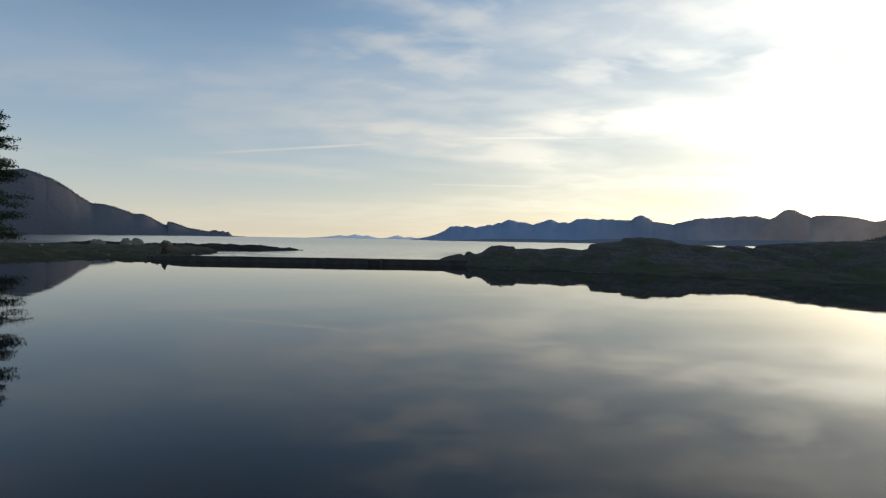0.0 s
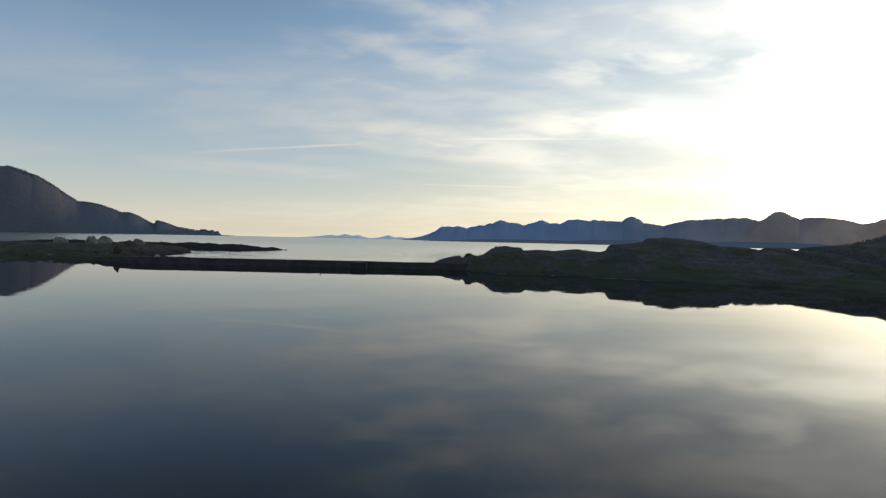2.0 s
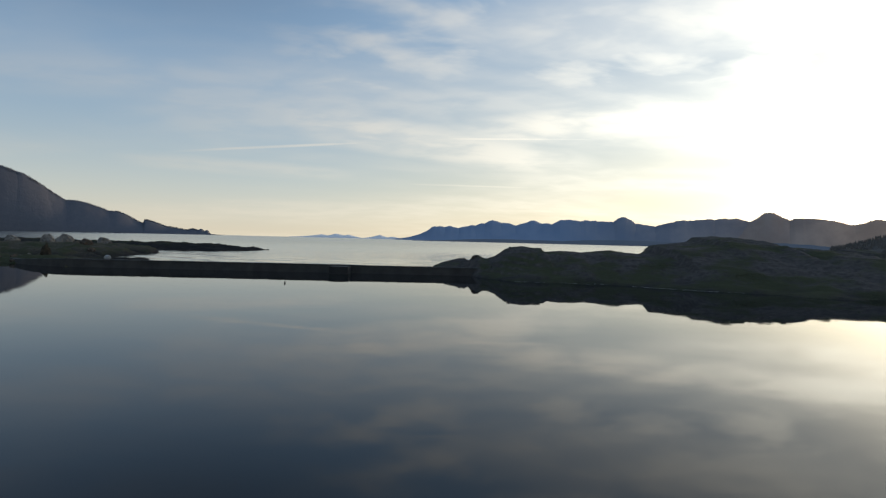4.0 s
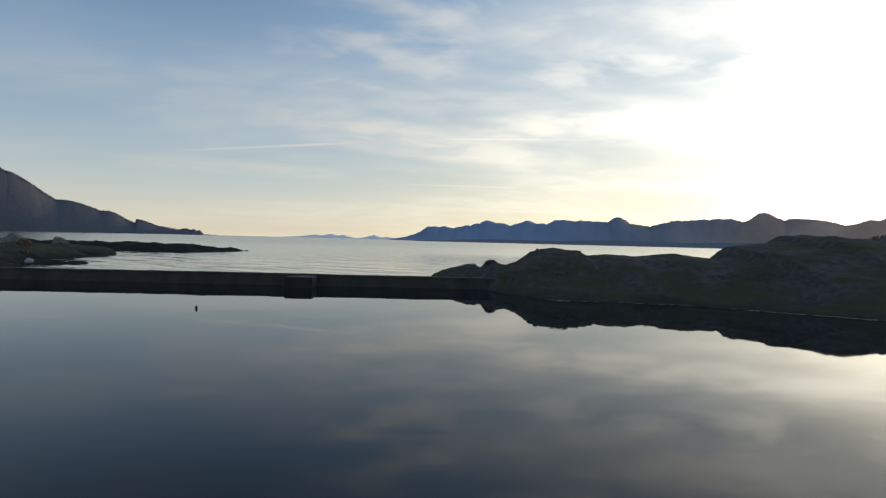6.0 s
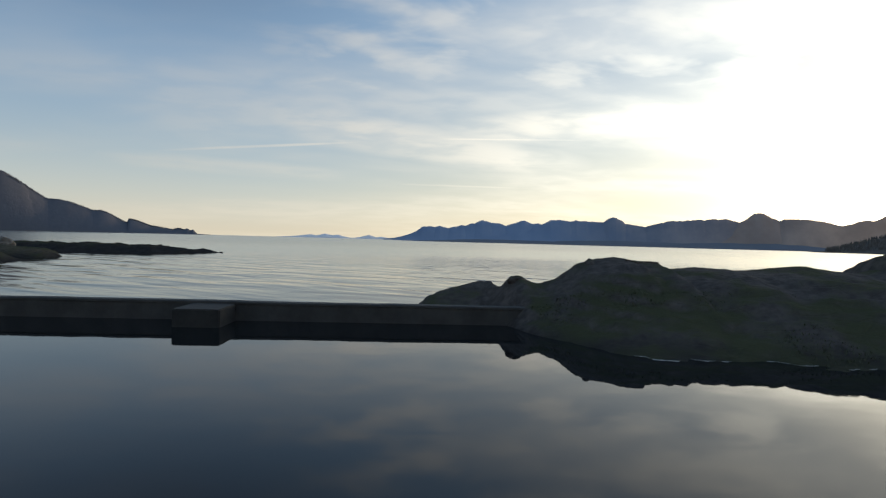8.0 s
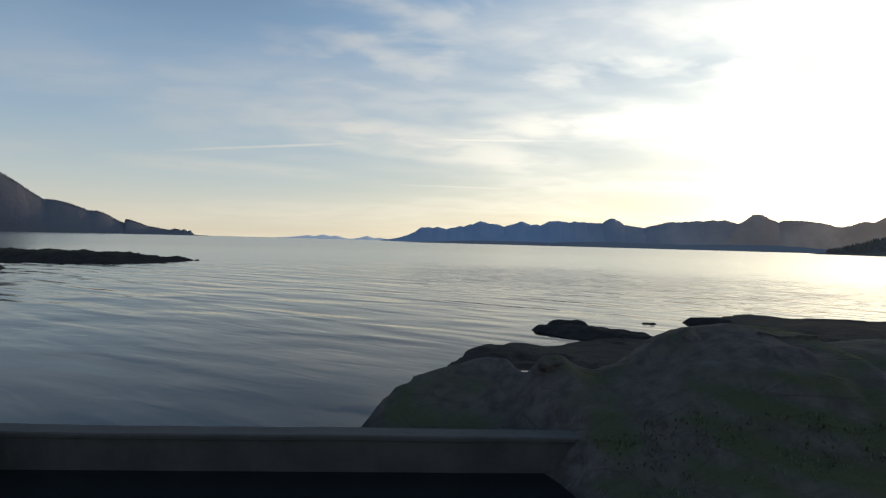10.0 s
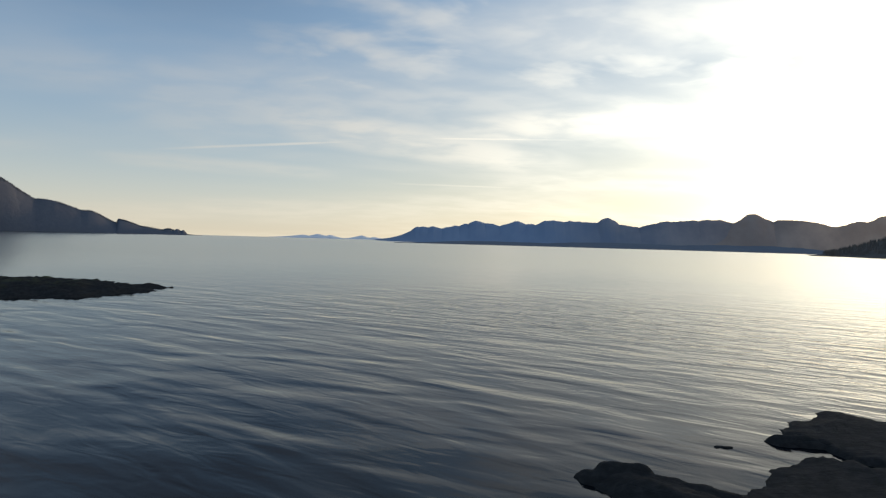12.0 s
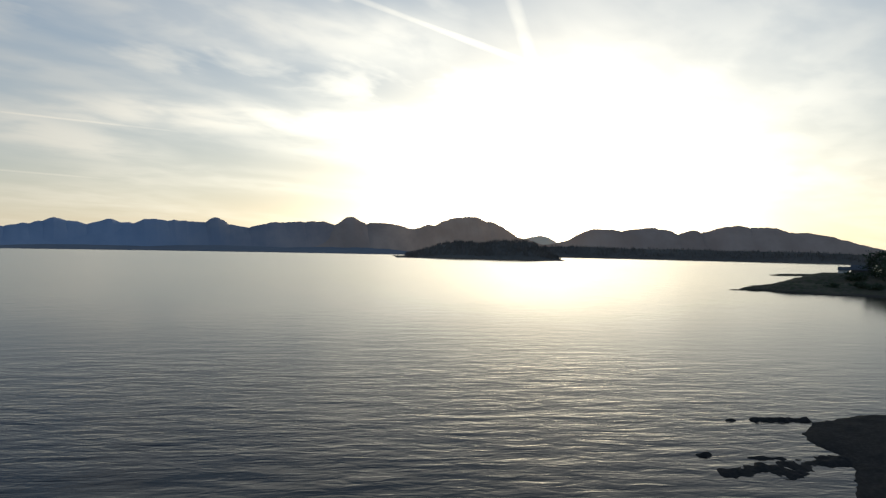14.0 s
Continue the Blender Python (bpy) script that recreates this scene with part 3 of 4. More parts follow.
def block(name, x0, x1, y0, y1, z0, z1, bevel, mat, parent, label="", seed=0):
    bm = bmesh.new()
    bmesh.ops.create_cube(bm, size=1.0, matrix=Matrix.Translation(((x0 + x1) / 2, (y0 + y1) / 2, (z0 + z1) / 2)) @ Matrix.Diagonal((x1 - x0, y1 - y0, z1 - z0, 1)))
    bmesh.ops.bevel(bm, geom=bm.edges[:], offset=bevel, segments=2, affect="EDGES")
    for v in bm.verts:
        v.co += 0.012 * Vector(noise.noise_vector(v.co * 0.9 + Vector((seed, 0, 0))))
    return part(name, bm, mat, parent, label)


def wall_run(name, y0, y1, z0, z1, mat, label=""):
    """A long cast run with slightly worn edges and an uneven top."""
    bm = bmesh.new()
    ring = [(y0, z0), (y0, z1 - 0.03), (y0 + 0.03, z1), (y1 - 0.03, z1), (y1, z1 - 0.03), (y1, z0)]
    rows = []
    for x in np.arange(-33.4, 4.61, 0.3):
        sag = 0.02 * fbm(x, 0, 7.0, 3, z1) + 0.012 * fbm(x, 3, 0.8, 2, z1)
        rows.append([bm.verts.new((x, y + 0.012 * fbm(x, z, 1.5, 2, y), z + (sag if z > 0 else 0))) for y, z in ring])
    for a, b in zip(rows, rows[1:]):
        for k in range(len(ring)):
            bm.faces.new((a[k], b[k], b[(k + 1) % len(ring)], a[(k + 1) % len(ring)]))
    bm.faces.new(rows[0])
    bm.faces.new(rows[-1][::-1])
    bmesh.ops.recalc_face_normals(bm, faces=bm.faces[:])
    return part(name, bm, mat, wall, label)


def wall_bend(name, half, z0, z1, mat, label=""):
    """The end of the wall, which turns back into the shore and sinks into it."""
    bm = bmesh.new()
    rows = []
    for k in range(13):
        t = k / 12
        x, y = -33.38 - 8.6 * t, 78.85 + 5.2 * t ** 1.7
        side = Vector((-5.2 * 1.7 * max(t, 0.02) ** 0.7, -8.6, 0)).normalized() * half
        top = z1 - 0.32 * smooth01(t) + 0.03 * fbm(x, 0, 1.2, 3, z1)
        rows.append([bm.verts.new((x + side.x * k2, y + side.y * k2, h)) for k2, h in ((1, z0), (1, top - 0.03), (0.93, top), (-0.93, top), (-1, top - 0.03), (-1, z0))])
    for a, b in zip(rows, rows[1:]):
        for i in range(6):
            bm.faces.new((a[i], b[i], b[(i + 1) % 6], a[(i + 1) % 6]))
    bm.faces.new(rows[0])
    bm.faces.new(rows[-1][::-1])
    bmesh.ops.recalc_face_normals(bm, faces=bm.faces[:])
    return part(name, bm, mat, wall, label)


wall_bend("wall_end", 0.25, -2.6, 0.75, CONCRETE, "weathered end of the wall turning into the shore")
wall_run("wall_body", 78.62, 79.08, -2.6, 0.66, CONCRETE)
wall_run("coping", 78.58, 79.12, 0.66, 0.76, CONCRETE, "worn flat concrete coping")
sluice = tagged(new("sluice_box"), "square concrete sluice box built against the pond wall", "sluice")
block("sluice_body", -9.75, -8.05, 76.62, 78.56, -2.0, 0.67, 0.04, DARK_CONCRETE, sluice, seed=20)

# ---- hills across the water ----
def hill(name, az, el, wl, wr, far, depth, mat, label, group, back=None, sharp=1.7):
    """A rounded hill: azimuth and rise in degrees from the shore, angular widths, distance and depth of its slopes."""
    wl, wr = min(wl, 9.0), min(wr, 9.0)
    high = far * math.tan(radians(el))
    a0, a1 = az - 2.1 * wl, az + 2.1 * wr
    na, nr = max(24, int((a1 - a0) / 0.09)), 22
    verts, faces = [], []
    for j in range(nr + 1):
        v = -1 + 2 * j / nr
        r = far + v * (depth if v < 0 else (back or depth))
        for i in range(na + 1):
            a = a0 + (a1 - a0) * i / na
            u = (a - az) / (wl if a < az else wr)
            x, y = r * math.sin(radians(a)), r * math.cos(radians(a))
            ridge = high * math.exp(-abs(u) ** sharp) * (1 + (0.06 if az > -15 else 0.014) * fbm(a, az + (0.1 if az > -15 else 1.5) * v, 1.1, 5, 2.0) + (0.012 if az > -15 else 0.002) * fbm(a, az + 0.03 * v, 0.3, 3, 6.0))
            fall = (1 - abs(v)) ** 0.85
            if far < 3000 and az > -15:
                ridge -= 0.06 * high   # the low land ends in a clear shore
            bumps = (0.012 if az < -15 else 0.02) * fbm(x, y, 600, 4 if depth < 400 else 2, az) * (1 - math.exp(-3 * abs(v))) + (0.004 * fbm(x, y, 45, 3, az) if depth < 400 else 0.0)
            z = SEA + ridge * (fall + bumps * min(1, 4 * fall)) - 3.0 * (1 - min(1, 30 * fall)) + (0.5 * fbm(x, y, 28, 4, az) if az < -15 else 0.0) - (3 if u * u > 4 else 0)
            verts.append((x, y, z))
    for j in range(nr):
        for i in range(na):
            a = j * (na + 1) + i
            faces.append((a, a + 1, a + na + 2, a + na + 1))
    return tagged(mesh_object(name, verts, faces, mat), label, "hill", group)


BLUE_RANGE = ((0.75, 1.33, 1.2, 3.2), (1.4, 1.4, 2.2, 3.2), (2.25, 1.42, 2.0, 3.0), (4.35, 1.55, 2.8, 3.0), (5.3, 1.78, 2.0, 3.4), (6.35, 2.08, 1.9, 3.2), (7.6, 1.88, 4.2, 3.4), (10.3, 2.07, 4.2, 3.0), (11.6, 1.88, 4.5, 5))
DARK_RANGE = ((13.5, 2.22, 3.6, 8), (15.82, 2.15, 9, 9), (18.5, 2.46, 2.5, 2.4), (19.3, 2.0, 5, 6), (24.91, 2.42, 7, 9), (27.8, 2.5, 9, 5))
BROWN_RANGE = ((30.25, 2.72, 3.9, 5.0), (30.25, 3.02, 2.5, 2.9), (32.98, 2.58, 4.6, 7), (39.31, 2.55, 7, 7), (41.4, 3.36, 5.4, 5.0), (43.56, 2.85, 7, 3.3), (46.0, 1.45, 8, 3.5))
SUN_RANGE = ((53.6, 2.34, 3.5, 9), (58.6, 2.5, 9, 4.2), (61.9, 2.32, 3.6, 2.0), (64.8, 2.66, 5.2, 9), (67.21, 2.55, 9, 6.4), (70.4, 2.15, 9, 5.4), (73.28, 1.3, 6, 3.8))
WEST_MOUNTAIN = ((-35.5, 5.04, 9, 5.95), (-34.1, 4.57, 9, 4.2), (-30.4, 2.57, 9, 5.01), (-27.21, 1.8, 9, 2.35), (-25.0, 1.15, 0.25, 2.2), (-23.3, 0.6, 2.0, 2.4), (-21.2, 0.46, 0.9, 0.9), (-20.5, 0.52, 0.6, 0.5), (-20.0, 0.44, 0.5, 0.25))
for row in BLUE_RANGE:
    hill("hill", *row, 4350, 1500, BLUE_HAZE_FOREST, "distant blue forested hill across the sea", "blue hills across the sea", 250, 1.55)
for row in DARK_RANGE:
    hill("hill", *row, 4200, 1850, GREY_HAZE_FOREST, "dark blue-grey forested hill above the far shore", "dark hills across the sea", 300, 1.8)
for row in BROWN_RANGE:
    hill("hill", *row, 4050, 1850, BROWN_HAZE_FOREST, "brownish forested hill above the far shore", "brown hills across the sea", 300, 1.8)
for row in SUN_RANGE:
    hill("hill", *row, 4250, 1700, BROWN_HAZE_FOREST, "dark forested hill under the bright evening sky", "hills under the low sun", 300)
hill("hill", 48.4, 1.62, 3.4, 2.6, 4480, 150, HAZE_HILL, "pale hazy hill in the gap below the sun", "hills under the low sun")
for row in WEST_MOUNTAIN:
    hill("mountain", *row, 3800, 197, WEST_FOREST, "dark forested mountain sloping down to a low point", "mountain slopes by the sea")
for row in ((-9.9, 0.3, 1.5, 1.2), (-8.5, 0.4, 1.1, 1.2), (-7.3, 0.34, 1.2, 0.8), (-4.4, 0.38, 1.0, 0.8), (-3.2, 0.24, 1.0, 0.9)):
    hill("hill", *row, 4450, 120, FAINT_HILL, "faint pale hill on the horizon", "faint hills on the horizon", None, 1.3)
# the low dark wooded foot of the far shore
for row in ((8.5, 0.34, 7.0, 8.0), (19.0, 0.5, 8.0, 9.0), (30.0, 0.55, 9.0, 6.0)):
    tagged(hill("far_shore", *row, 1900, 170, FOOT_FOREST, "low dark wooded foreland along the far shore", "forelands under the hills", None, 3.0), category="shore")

# ---- wooded island and low wooded shore ----
ISLAND_HILLS = ((39.8, 1.5, 4.2, 4.5, 2.4), (44.6, 1.72, 5.0, 3.0, 3.0))
SHORE_HILLS = ((50.0, 0.98, 5.0, 7.0, 4.0), (58.0, 0.92, 8.5, 8.5, 4.0), (68.0, 0.88, 9.0, 8.0, 4.0))
for az, el, wl, wr, sharp in ISLAND_HILLS:
    tagged(hill("wooded_island", az, el, wl, wr, 1450, 170, NEAR_FOREST, "low dark wooded island with a jagged tree line", "rises of the wooded island", None, sharp), category="island")
for az, el, wl, wr, sharp in SHORE_HILLS:
    tagged(hill("wooded_shore", az, el, wl, wr, 2150, 220, NEAR_FOREST, "low dark wooded shore below the hills", "wooded shores", None, sharp), category="shore")


def conifer_stand(name, spots, low, high, mat, label):
    """Many small conifers joined, each of two uneven tiers."""
    verts, faces = [], []
    rng = random.Random(5)
    for x, y, z in spots:
        tall = rng.uniform(low, high)
        wide = tall * rng.uniform(0.16, 0.26)
        for base, top, r in ((0.05, 0.7, 1.0), (0.4, 1.0, 0.62)):
            k = len(verts)
            turn = rng.uniform(0, 6)
            for i in range(5):
                a = turn + i * 1.2566
                verts.append((x + wide * r * rng.uniform(0.7, 1.2) * math.cos(a), y + wide * r * rng.uniform(0.7, 1.2) * math.sin(a), z + tall * base))
            verts.append((x + rng.uniform(-0.3, 0.3), y, z + tall * top))
            faces += [(k + i, k + (i + 1) % 5, k + 5) for i in range(5)]
    ob = mesh_object(name, verts, faces, mat, smooth=False)
    return tagged(ob, label, "trees", kind="stuff")


def ridge_spots(az, el, wl, wr, sharp, far, depth, count, seed, front=-0.85, back=0.35):
    rng = random.Random(seed)
    spots = []
    while len(spots) < count:
        a, v = rng.uniform(az - 1.3 * wl, az + 1.3 * wr), rng.uniform(front, back)
        u = (a - az) / (wl if a < az else wr)
        z = SEA + far * math.tan(radians(el)) * math.exp(-abs(u) ** sharp) * (1 - abs(v)) ** 0.85
        if z > 1.0:
            r = far + v * depth
            spots.append((r * math.sin(radians(a)), r * math.cos(radians(a)), z - 1.0))
    return spots


conifer_stand("island_trees", [p for k, row in enumerate(ISLAND_HILLS) for p in ridge_spots(*row, 1450, 170, 1900, k)], 3, 8, NEAR_FOREST, "dense dark conifers covering the low island")
conifer_stand("shore_trees", [p for k, row in enumerate(SHORE_HILLS) for p in ridge_spots(*row, 2150, 220, 1300, k + 5)], 4, 9, NEAR_FOREST,
              "dense dark conifers along the low far shore")
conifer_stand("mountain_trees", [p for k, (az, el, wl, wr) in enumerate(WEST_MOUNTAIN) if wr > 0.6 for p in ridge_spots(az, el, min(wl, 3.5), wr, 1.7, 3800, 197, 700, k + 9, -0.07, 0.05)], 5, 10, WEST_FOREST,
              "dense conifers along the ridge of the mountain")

# ---- boulders ----
def boulder(x, y, z, size, mat, label, seed, squash=0.8, name="boulder", fine=4):
    bm = bmesh.new()
    bmesh.ops.create_icosphere(bm, subdivisions=fine, radius=1.0)
    for v in bm.verts:
        p = v.co.copy()
        k = 1 + 0.28 * noise.fractal(p * 1.1 + Vector((seed, 0, 0)), 1.0, 2.0, 3) + 0.16 * crag(p.x + p.z, p.y, 0.9, seed)
        v.co = Vector((p.x * k * 1.1, p.y * k, p.z * k * squash)) * size
    ob = part(name, bm, mat, None)
    ob.matrix_world = pose(x, y, z, 0, 0, seed * 47 % 360)
    return tagged(ob, label, "boulder")


for k, (x, y, z, size) in enumerate(((-87.4, 168.5, 0.8, 1.55), (-82.4, 176, 0.2, 1.5), (-83.5, 155.4, 0.9, 1.4), (-86.9, 149.5, 0.8, 1.2), (-79, 152, 0.6, 0.9), (-93, 158, 0.7, 1.2))):
    tagged(boulder(x, y, z, size, BOULDER, "large pale rounded boulder on the shore bank", k * 3.7, 1.05), group="boulders on the bank")
boulder(-42.2, 89.5, 0.45, 0.42, REEF, "dark pointed rock standing on the pond shore", 4.4, 3.1)
for k, (x, y, size) in enumerate(((-70.5, 156.5, 1.1), (-64.5, 136.5, 0.95), (-60.5, 131.0, 0.7), (-74.5, 150.5, 0.7), (-54.5, 108.0, 0.42), (-57.0, 112.0, 0.5))):
    tagged(boulder(x, y, max(SEA, bank_height(x, y)) + 0.25 * size, size, BROWN_STONE, "brownish weathered boulder on the shore bank", k * 2.9 + 1, 0.85), group="boulders on the bank")
rng = random.Random(31)
made = 0
while made < 40:
    x = rng.uniform(-70, -35)
    y = 84 - 0.42 * (x + 38) + rng.uniform(-3, 7)
    z = bank_height(x, y)
    if z < 0.06:
        continue
    size = rng.uniform(0.1, 0.32)
    tagged(boulder(x, y, z + 0.12 * size, size, BOULDER if made % 5 == 0 else BROWN_STONE, "rough stone lying on the grassy bank", made * 1.3, 0.75, "stone", 2), group="stones on the bank", category="stone")
    made += 1
boulder(-46.3, 109.5, -0.38, 0.4, WHITE_STONE, "small white boulder on the seaward side of the bank", 8.1)

def rock_block(x, y, z, long, deep, tall, turn, tilt, seed, label):
    """A loosened slab of rock with broken edges."""
    bm = bmesh.new()
    bmesh.ops.create_cube(bm, size=1.0, matrix=Matrix.Diagonal((long, deep, tall, 1)))
    bmesh.ops.bevel(bm, geom=bm.edges[:], offset=0.12 * tall, segments=2, affect="EDGES")
    bmesh.ops.subdivide_edges(bm, edges=bm.edges[:], cuts=5, use_grid_fill=True)
    for v in bm.verts:
        v.co += 0.13 * tall * Vector(noise.noise_vector(v.co * 1.3 + Vector((seed, 0, 0)))) + 0.035 * Vector(noise.noise_vector(v.co * 5 + Vector((0, seed, 0))))
    ob = part("rock_block", bm, ROCK, None)
    ob.matrix_world = pose(x, y, z, 0, tilt, turn)
    return tagged(ob, label, "rock", "loose blocks on the headland")


rock_block(8.85, 81.0, 2.38, 1.7, 1.6, 0.62, 4, 3, 3.0, "flat-topped dark rock block on the headland's crest")
tagged(boulder(3.58, 81.3, 1.6, 0.4, ROCK, "dark knob of rock beside the concrete wall", 2.2, 0.75, "loose_rock"), category="rock", group="loose blocks on the headland")
tagged(boulder(6.95, 80.8, 2.25, 0.62, ROCK, "rounded dark rock on the headland's crest", 6.1, 0.7, "loose_rock"), category="rock", group="loose blocks on the headland")

# ---- float on the pond ----
def pond_float(x, y):
    thing = tagged(new("float"), "small dark round float on the still pond", "float")
    bm = bmesh.new()
    bmesh.ops.create_uvsphere(bm, u_segments=20, v_segments=12, radius=0.06)
    for v in bm.verts:
        v.co.z *= 0.9
    part("float_body", bm, BUOY, thing)
    bm = bmesh.new()
    bmesh.ops.create_cone(bm, cap_ends=True, segments=12, radius1=0.026, radius2=0.02, depth=0.04, matrix=Matrix.Translation((0, 0, 0.07)))
    part("float_neck", bm, BUOY, thing)
    thing.location = (x, y, 0.05)


pond_float(-10.93, 65.44)


# ---- trees ----
def tube(bm, points, radii, sides=7):
    rings = []
    for k, (p, r) in enumerate(zip(points, radii)):
        way = (points[min(k + 1, len(points) - 1)] - points[max(k - 1, 0)]).normalized()
        side = way.cross(Vector((0.3, 0.8, 0.52))).normalized()
        other = way.cross(side)
        rings.append([bm.verts.new(p + r * (math.cos(2 * math.pi * i / sides) * side + math.sin(2 * math.pi * i / sides) * other)) for i in range(sides)])
    for a, b in zip(rings, rings[1:]):
        for i in range(sides):
            bm.faces.new((a[i], a[(i + 1) % sides], b[(i + 1) % sides], b[i]))
    bm.faces.new(rings[-1])


def sprays(rng, centres, size, count):
    """Small pointed leaf sprays scattered round the given centres."""
    verts, faces = [], []
    for c, spread in centres:
        for _ in range(count):
            p = c + Vector((rng.gauss(0, spread), rng.gauss(0, spread), rng.gauss(0, spread * 0.42)))
            d = Vector((rng.uniform(-1, 1), rng.uniform(-1, 1), rng.uniform(-0.8, 0.3))).normalized()
            e = d.cross(Vector((rng.uniform(-1, 1), rng.uniform(-1, 1), rng.uniform(-1, 1)))).normalized()
            r = size * rng.uniform(0.5, 1.3)
            k = len(verts)
            verts += [p, p + r * (d * 0.5 + e * 0.28), p + r * d, p + r * (d * 0.45 - e * 0.28)]
            faces.append((k, k + 1, k + 2, k + 3))
    return verts, faces


def conifer(x, y, z, tall, reach, seed, label, density=6, spray=0.8):
    rng = random.Random(seed)
    thing = tagged(new("conifer_tree"), label, "tree")
    bm = bmesh.new()
    lean = [Vector((0.25 * math.sin(k * 0.9 + seed), 0.2 * math.cos(k * 0.7), tall * k / 10)) for k in range(11)]
    tube(bm, lean, [0.016 * tall * (1 - 0.92 * k / 10) + 0.02 for k in range(11)], 10)
    part("trunk", bm, BARK, thing)
    centres = []
    level = 0.1
    while level < 0.985:
        h = level * tall
        for k in range(rng.randint(3, 5)):
            if rng.random() < 0.22:
                continue
            a = rng.uniform(0, 2 * math.pi)
            length = reach * (1 - level) ** 0.5 * rng.uniform(0.45, 1.12) * min(1, 0.45 + level * 2)
            out = Vector((math.cos(a), math.sin(a), 0))
            base = lean[min(10, int(level * 10))].copy()
            base.z = h
            pts = [base + out * length * q + Vector((0, 0, -0.22 * length * q + 0.16 * length * q * q)) for q in (0, 0.3, 0.6, 0.85, 1.0)]
            bm = bmesh.new()
            tube(bm, pts, [0.09 * (1 - level) + 0.03, 0.07 * (1 - level) + 0.025, 0.045, 0.03, 0.015], 5)
            part("limb", bm, BARK, thing)
            for q in (0.35, 0.5, 0.65, 0.8, 0.92, 1.0):
                centres.append((base + out * length * q + Vector((0, 0, -0.22 * length * q + 0.16 * length * q * q - 0.12)), 0.3 + 0.045 * length))
        level += rng.uniform(0.018, 0.034)
    v, f = sprays(rng, centres, spray, density)
    mesh_object("needle_crown", v, f, NEEDLES, thing, False)
    thing.location = (x, y, z)
    return thing


def broadleaf(x, y, z, tall, reach, seed, label):
    rng = random.Random(seed)
    thing = tagged(new("broadleaf_tree"), label, "tree", "scrub and trees on the far point")
    bm = bmesh.new()
    trunk = [Vector((0.3 * math.sin(k + seed), 0.25 * math.cos(k * 1.3), tall * 0.75 * k / 6)) for k in range(7)]
    tube(bm, trunk, [0.03 * tall * (1 - 0.8 * k / 6) for k in range(7)], 8)
    part("trunk", bm, BARK, thing)
    centres = []
    for k in range(26):
        a, level = rng.uniform(0, 2 * math.pi), rng.uniform(0.22, 0.9)
        length = reach * rng.uniform(0.5, 1.1) * math.sin(math.pi * min(0.95, level * 0.85 + 0.1))
        base = trunk[min(6, int(level * 6))].copy()
        tip = base + Vector((math.cos(a) * length, math.sin(a) * length, tall * 0.18 * rng.uniform(0.2, 1.4)))
        bm = bmesh.new()
        tube(bm, [base, base.lerp(tip, 0.5) + Vector((0, 0, 0.3)), tip], [0.16, 0.09, 0.03], 5)
        part("limb", bm, BARK, thing)
        for q in (0.45, 0.7, 0.9, 1.05):
            centres.append((base.lerp(tip, q), 0.13 * reach))
    v, f = sprays(rng, centres, 0.13 * reach + 0.3, 14)
    mesh_object("leaf_crown", v, f, NEEDLES, thing, False)
    thing.location = (x, y, z)


conifer(-58.6, 75.5, 1.0, 20.6, 5.4, 3, "tall dark spruce with drooping uneven limbs on the shore bank", 44, 0.27)
conifer(-66.0, 80, 1.0, 19.8, 5.0, 8, "tall dark spruce standing behind another on the bank", 34, 0.3)
for k, (x, y, z, tall, reach) in enumerate(((452, 186, 2, 27, 11), (478, 178, 3, 30, 12), (450, 204, 2, 12, 8), (430, 196, 1.2, 6, 6), (414, 208, 1, 4.5, 5), (486, 199.5, 5, 28, 11), (500, 165, 4, 33, 13),
                                                (436, 178, 1.5, 9, 7), (424, 188, 1, 5.5, 6), (462, 168, 2, 20, 9), (408, 222, 0.8, 3.5, 4), (420, 214, 1, 4.5, 5))):
    broadleaf(x, y, z, tall, reach, k + 11, "dark bushy tree on the low far point")

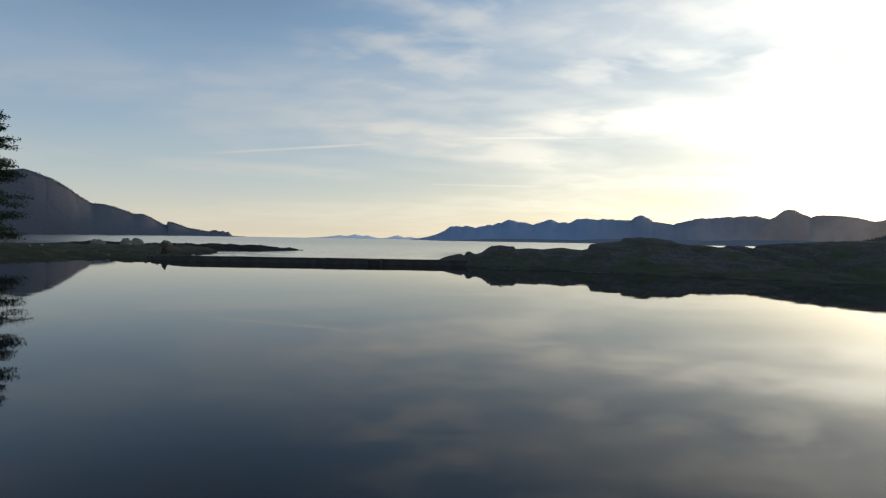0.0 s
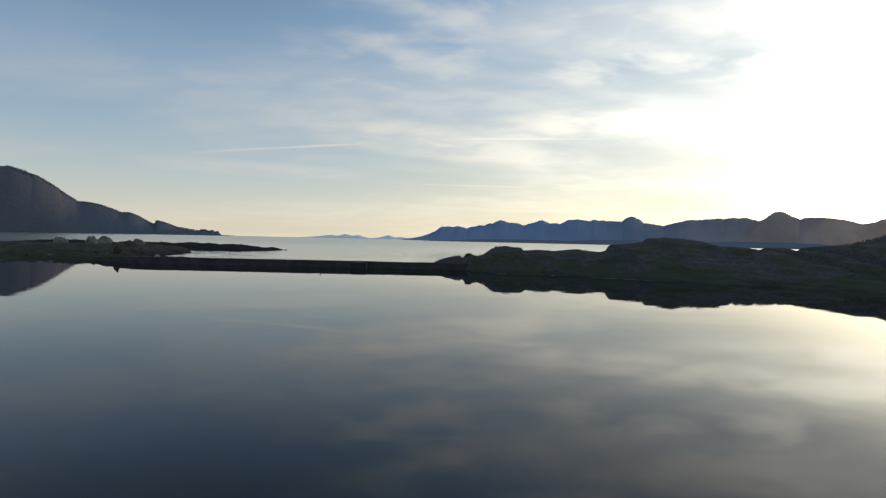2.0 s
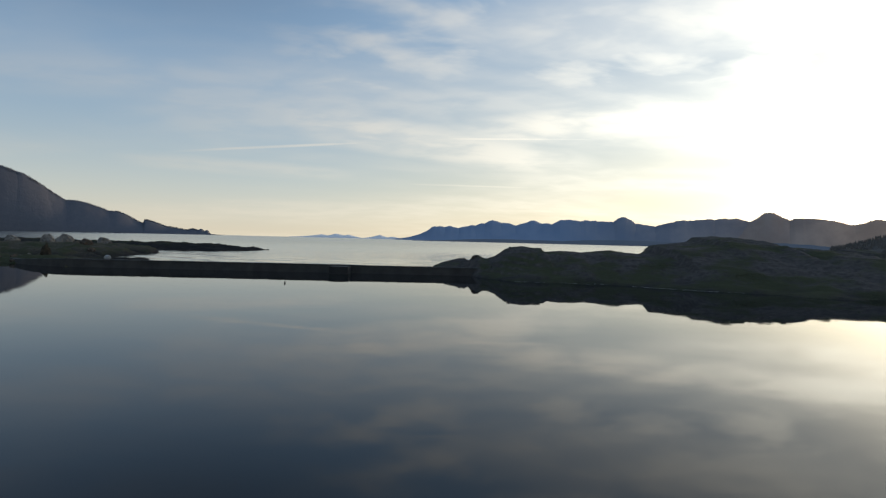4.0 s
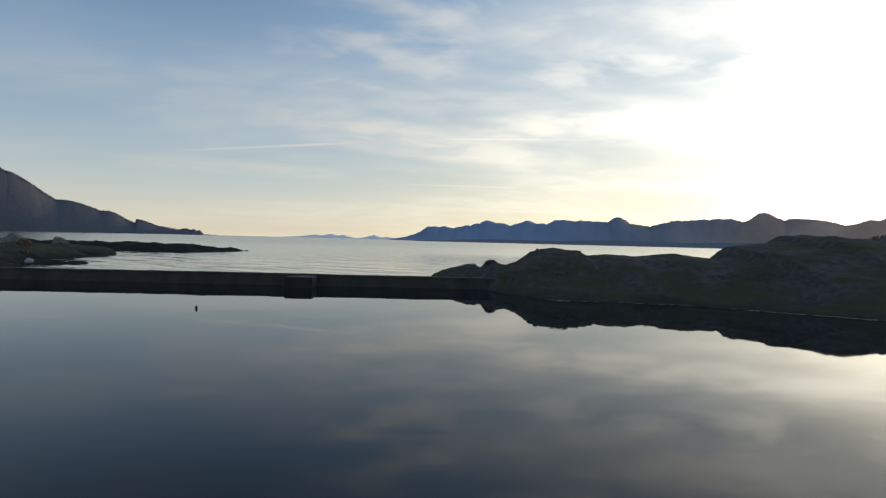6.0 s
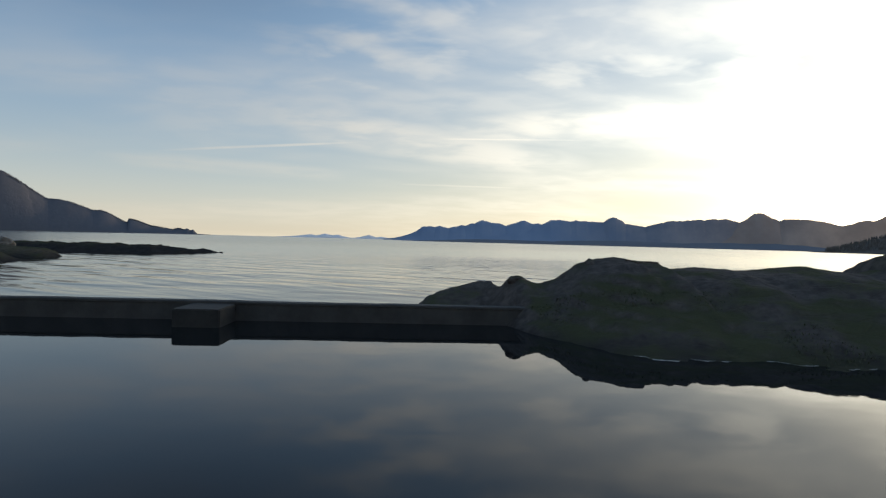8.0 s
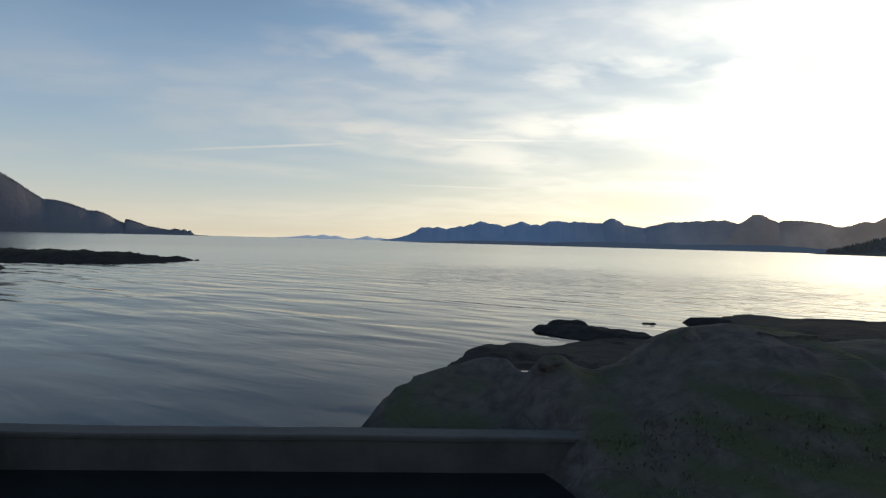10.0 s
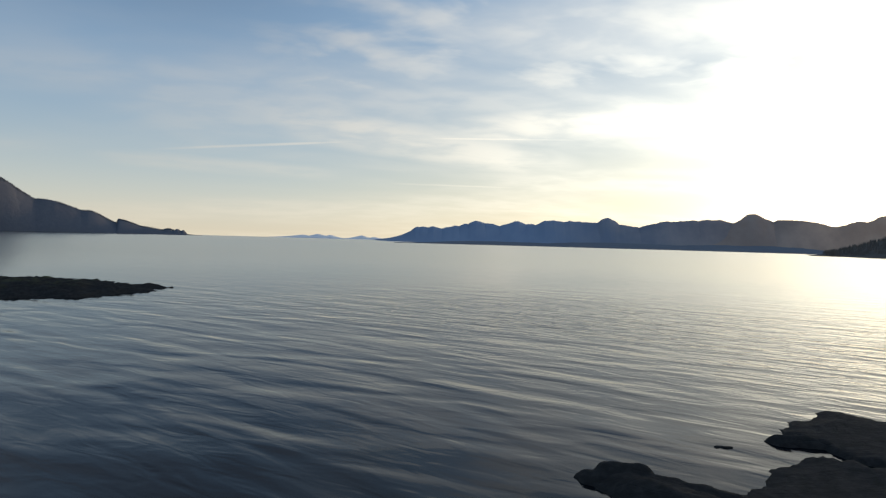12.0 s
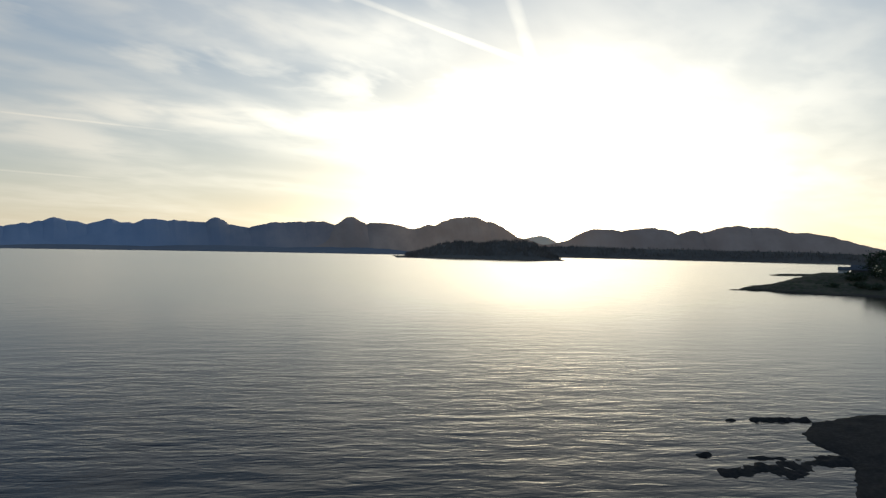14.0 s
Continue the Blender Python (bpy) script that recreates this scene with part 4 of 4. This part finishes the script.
# ---- houses on the far point ----
def shore_house(x, y, z, turn, long, deep, eaves, rise, wall_mat, roof_mat, label):
    """A small gabled house: walls with a plinth, an overhanging roof, a door and windows towards the bay."""
    thing = tagged(new("house"), label, "house", "houses on the far point")
    bm = bmesh.new()
    half, d = long / 2, deep / 2
    low, top = [], []
    for sx, sy in ((-1, -1), (1, -1), (1, 1), (-1, 1)):
        low.append(bm.verts.new((sx * half, sy * d, -2.0)))
        top.append(bm.verts.new((sx * half, sy * d, eaves)))
    apex = [bm.verts.new((-half, 0, eaves + rise)), bm.verts.new((half, 0, eaves + rise))]
    bm.faces.new((low[0], low[1], top[1], top[0]))
    bm.faces.new((low[2], low[3], top[3], top[2]))
    bm.faces.new((low[1], low[2], top[2], apex[1], top[1]))
    bm.faces.new((low[3], low[0], top[0], apex[0], top[3]))
    bm.faces.new(low[::-1])
    part("wall", bm, wall_mat, thing)
    for side in (-1, 1):
        bm = bmesh.new()
        corners = [(sx * (half + 0.5), side * y0, z0 + h) for y0, z0 in ((0.0, eaves + rise), (d + 0.5, eaves - 0.5 * rise / d)) for sx in (-1, 1) for h in (0.03, 0.25)]
        bmesh.ops.convex_hull(bm, input=[bm.verts.new(c) for c in corners])
        part("roof_slope", bm, roof_mat, thing)
    for k in range(max(1, int(long // 4))):
        bm = bmesh.new()
        bmesh.ops.create_cube(bm, size=1.0, matrix=Matrix.Translation((-half + (k + 0.5) * long / max(1, int(long // 4)), -d - 0.03, eaves * 0.55)) @ Matrix.Diagonal((1.1, 0.1, 1.2, 1)))
        part("window", bm, WINDOW_GLASS, thing)
    thing.matrix_world = pose(x, y, z, 0, 0, turn)


WINDOW_GLASS = plain_noise("dark_window_glass", (0.02, 0.025, 0.03), (0.03, 0.035, 0.045), 0.3, 0.001, 0.1)
PALE_BOARDS = plain_noise("pale_boards", (0.5, 0.5, 0.48), (0.66, 0.66, 0.64), 0.7, 0.01, 0.7, (6, 6, 0.3))
GREY_ROOF = plain_noise("grey_roof", (0.06, 0.062, 0.07), (0.1, 0.1, 0.11), 0.8, 0.02, 0.8)
DARK_BOARDS = plain_noise("dark_boards", (0.05, 0.045, 0.042), (0.09, 0.08, 0.072), 0.7, 0.01, 0.8, (6, 6, 0.3))
shore_house(498, 214, 8.6, 104.5, 13, 8, 3.4, 3.2, DARK_BOARDS, GREY_ROOF, "dark boarded shore house with a grey roof")
shore_house(495.5, 224.5, 8.6, 104.5, 6.5, 5, 3.0, 2.0, PALE_BOARDS, GREY_ROOF, "small pale boathouse beside a dark house")
shore_house(494, 203.5, 7.2, 104.5, 5, 4, 2.0, 1.2, PALE_BOARDS, GREY_ROOF, "little white shed above the shore")

# ---- small things on the headland ----
def rock_pool(px, py, r, level, seed):
    """A sheet of still rain water with an uneven outline, its rim buried in the rock of its hollow."""
    bm = bmesh.new()
    rim = []
    for k in range(28):
        a = k * math.tau / 28
        d = r * (1.15 + 0.3 * fbm(math.cos(a), math.sin(a), 0.8, 3, seed))
        rim.append(bm.verts.new((px + d * math.cos(a) * 1.25, py + d * math.sin(a), level)))
    bm.faces.new(rim)
    base = bmesh.ops.extrude_face_region(bm, geom=list(bm.faces))["geom"]
    bmesh.ops.translate(bm, verts=[v for v in base if isinstance(v, bmesh.types.BMVert)], vec=(0, 0, -0.03))
    bmesh.ops.recalc_face_normals(bm, faces=list(bm.faces))
    ob = part("rock_pool", bm, POND_WATER, None)
    return tagged(ob, "small still rain pool in a hollow of the dark rock", "rock pool", group="pools in the rock")


for k, (px, py, r, bed) in enumerate(HOLLOWS):
    rock_pool(px, py, r, bed + 0.06, k * 3.7)


def waterline(x, low, high):
    """Where the rock rises out of the pond on the line at x."""
    for _ in range(24):
        y = (low + high) / 2
        low, high = (low, y) if headland_height(x, y) > 0.012 else (y, high)
    return (low + high) / 2


def scum_line(x0, x1, seed):
    """A thin broken ribbon of pale scum lying on the pond along the rock."""
    bm = bmesh.new()
    rows = []
    for x in np.arange(x0, x1, 0.06):
        y = waterline(x, 58, 75)
        wide = max(0.0, 0.035 + 0.07 * fbm(x, seed, 0.5, 3, seed)) * smooth01(4 * (x - x0)) * smooth01(4 * (x1 - x))
        rows.append([bm.verts.new((x, y - 0.04 - wide, 0.006)), bm.verts.new((x, y + 0.05, 0.010))])
    for a, b in zip(rows, rows[1:]):
        bm.faces.new((a[0], b[0], b[1], a[1]))
    return tagged(part("scum_line", bm, SCUM, None), "thin pale line of scum on the pond along the rock", "scum line", group="scum along the pond edge")


SCUM = plain_noise("pale_scum", (0.2, 0.19, 0.17), (0.5, 0.49, 0.45), 9.0, 0.004, 0.9)
for k, (x0, x1) in enumerate(((5.6, 6.9), (7.2, 8.5), (9.6, 10.9), (11.3, 12.4), (12.6, 13.2), (14.6, 17.3), (17.5, 20.4), (20.7, 21.6))):
    scum_line(x0, x1, k * 2.3)
bm = bmesh.new()
tube(bm, [Vector((-0.55, 0, 0)), Vector((-0.2, 0.05, 0.05)), Vector((0.2, 0.02, 0.07)), Vector((0.55, -0.06, 0.02))], [0.045, 0.05, 0.04, 0.02], 8)
stick = part("driftwood_stick", bm, plain_noise("bleached_wood", (0.26, 0.24, 0.21), (0.4, 0.38, 0.34), 4.0, 0.01, 0.8, (0.2, 1, 1)), None)
stick.location, stick.scale = (11.0, 90.2, headland_height(11.0, 90.2) + 0.04), (0.65, 0.65, 0.65)
tagged(stick, "bleached driftwood stick lying on the dark rock", "driftwood")


def tufts(name, box, height_at, keep, count, seed, label):
    """Grass in clumps of leaning blades."""
    rng = random.Random(seed)
    verts, faces = [], []
    tries = 0
    while len(faces) < count and tries < count * 6:
        tries += 1
        x, y = rng.uniform(box[0], box[1]), rng.uniform(box[2], box[3])
        if fbm(x, y, 4.5, 3, seed) + 0.25 * rng.random() < keep:
            continue
        z = height_at(x, y)
        if z < 0.03 or z > 1.7:
            continue
        for _ in range(5):
            bx, by = x + rng.gauss(0, 0.1), y + rng.gauss(0, 0.1)
            a, h = rng.uniform(0, 6.283), rng.uniform(0.02, 0.05)
            lx, ly = 1.5 * h * math.cos(a), 1.5 * h * math.sin(a)
            k = len(verts)
            verts += [(bx - 0.02 * math.sin(a), by + 0.02 * math.cos(a), z - 0.05), (bx + 0.02 * math.sin(a), by - 0.02 * math.cos(a), z - 0.05), (bx + lx, by + ly, z + h)]
            faces.append((k, k + 1, k + 2))
    return tagged(mesh_object(name, verts, faces, GRASS, smooth=False), label, "grass", kind="stuff")


tufts("headland_grass", (3, 45, 60, 78.5), headland_height, 0.28, 15000, 3.0, "short green grass on the pond side of the rock")
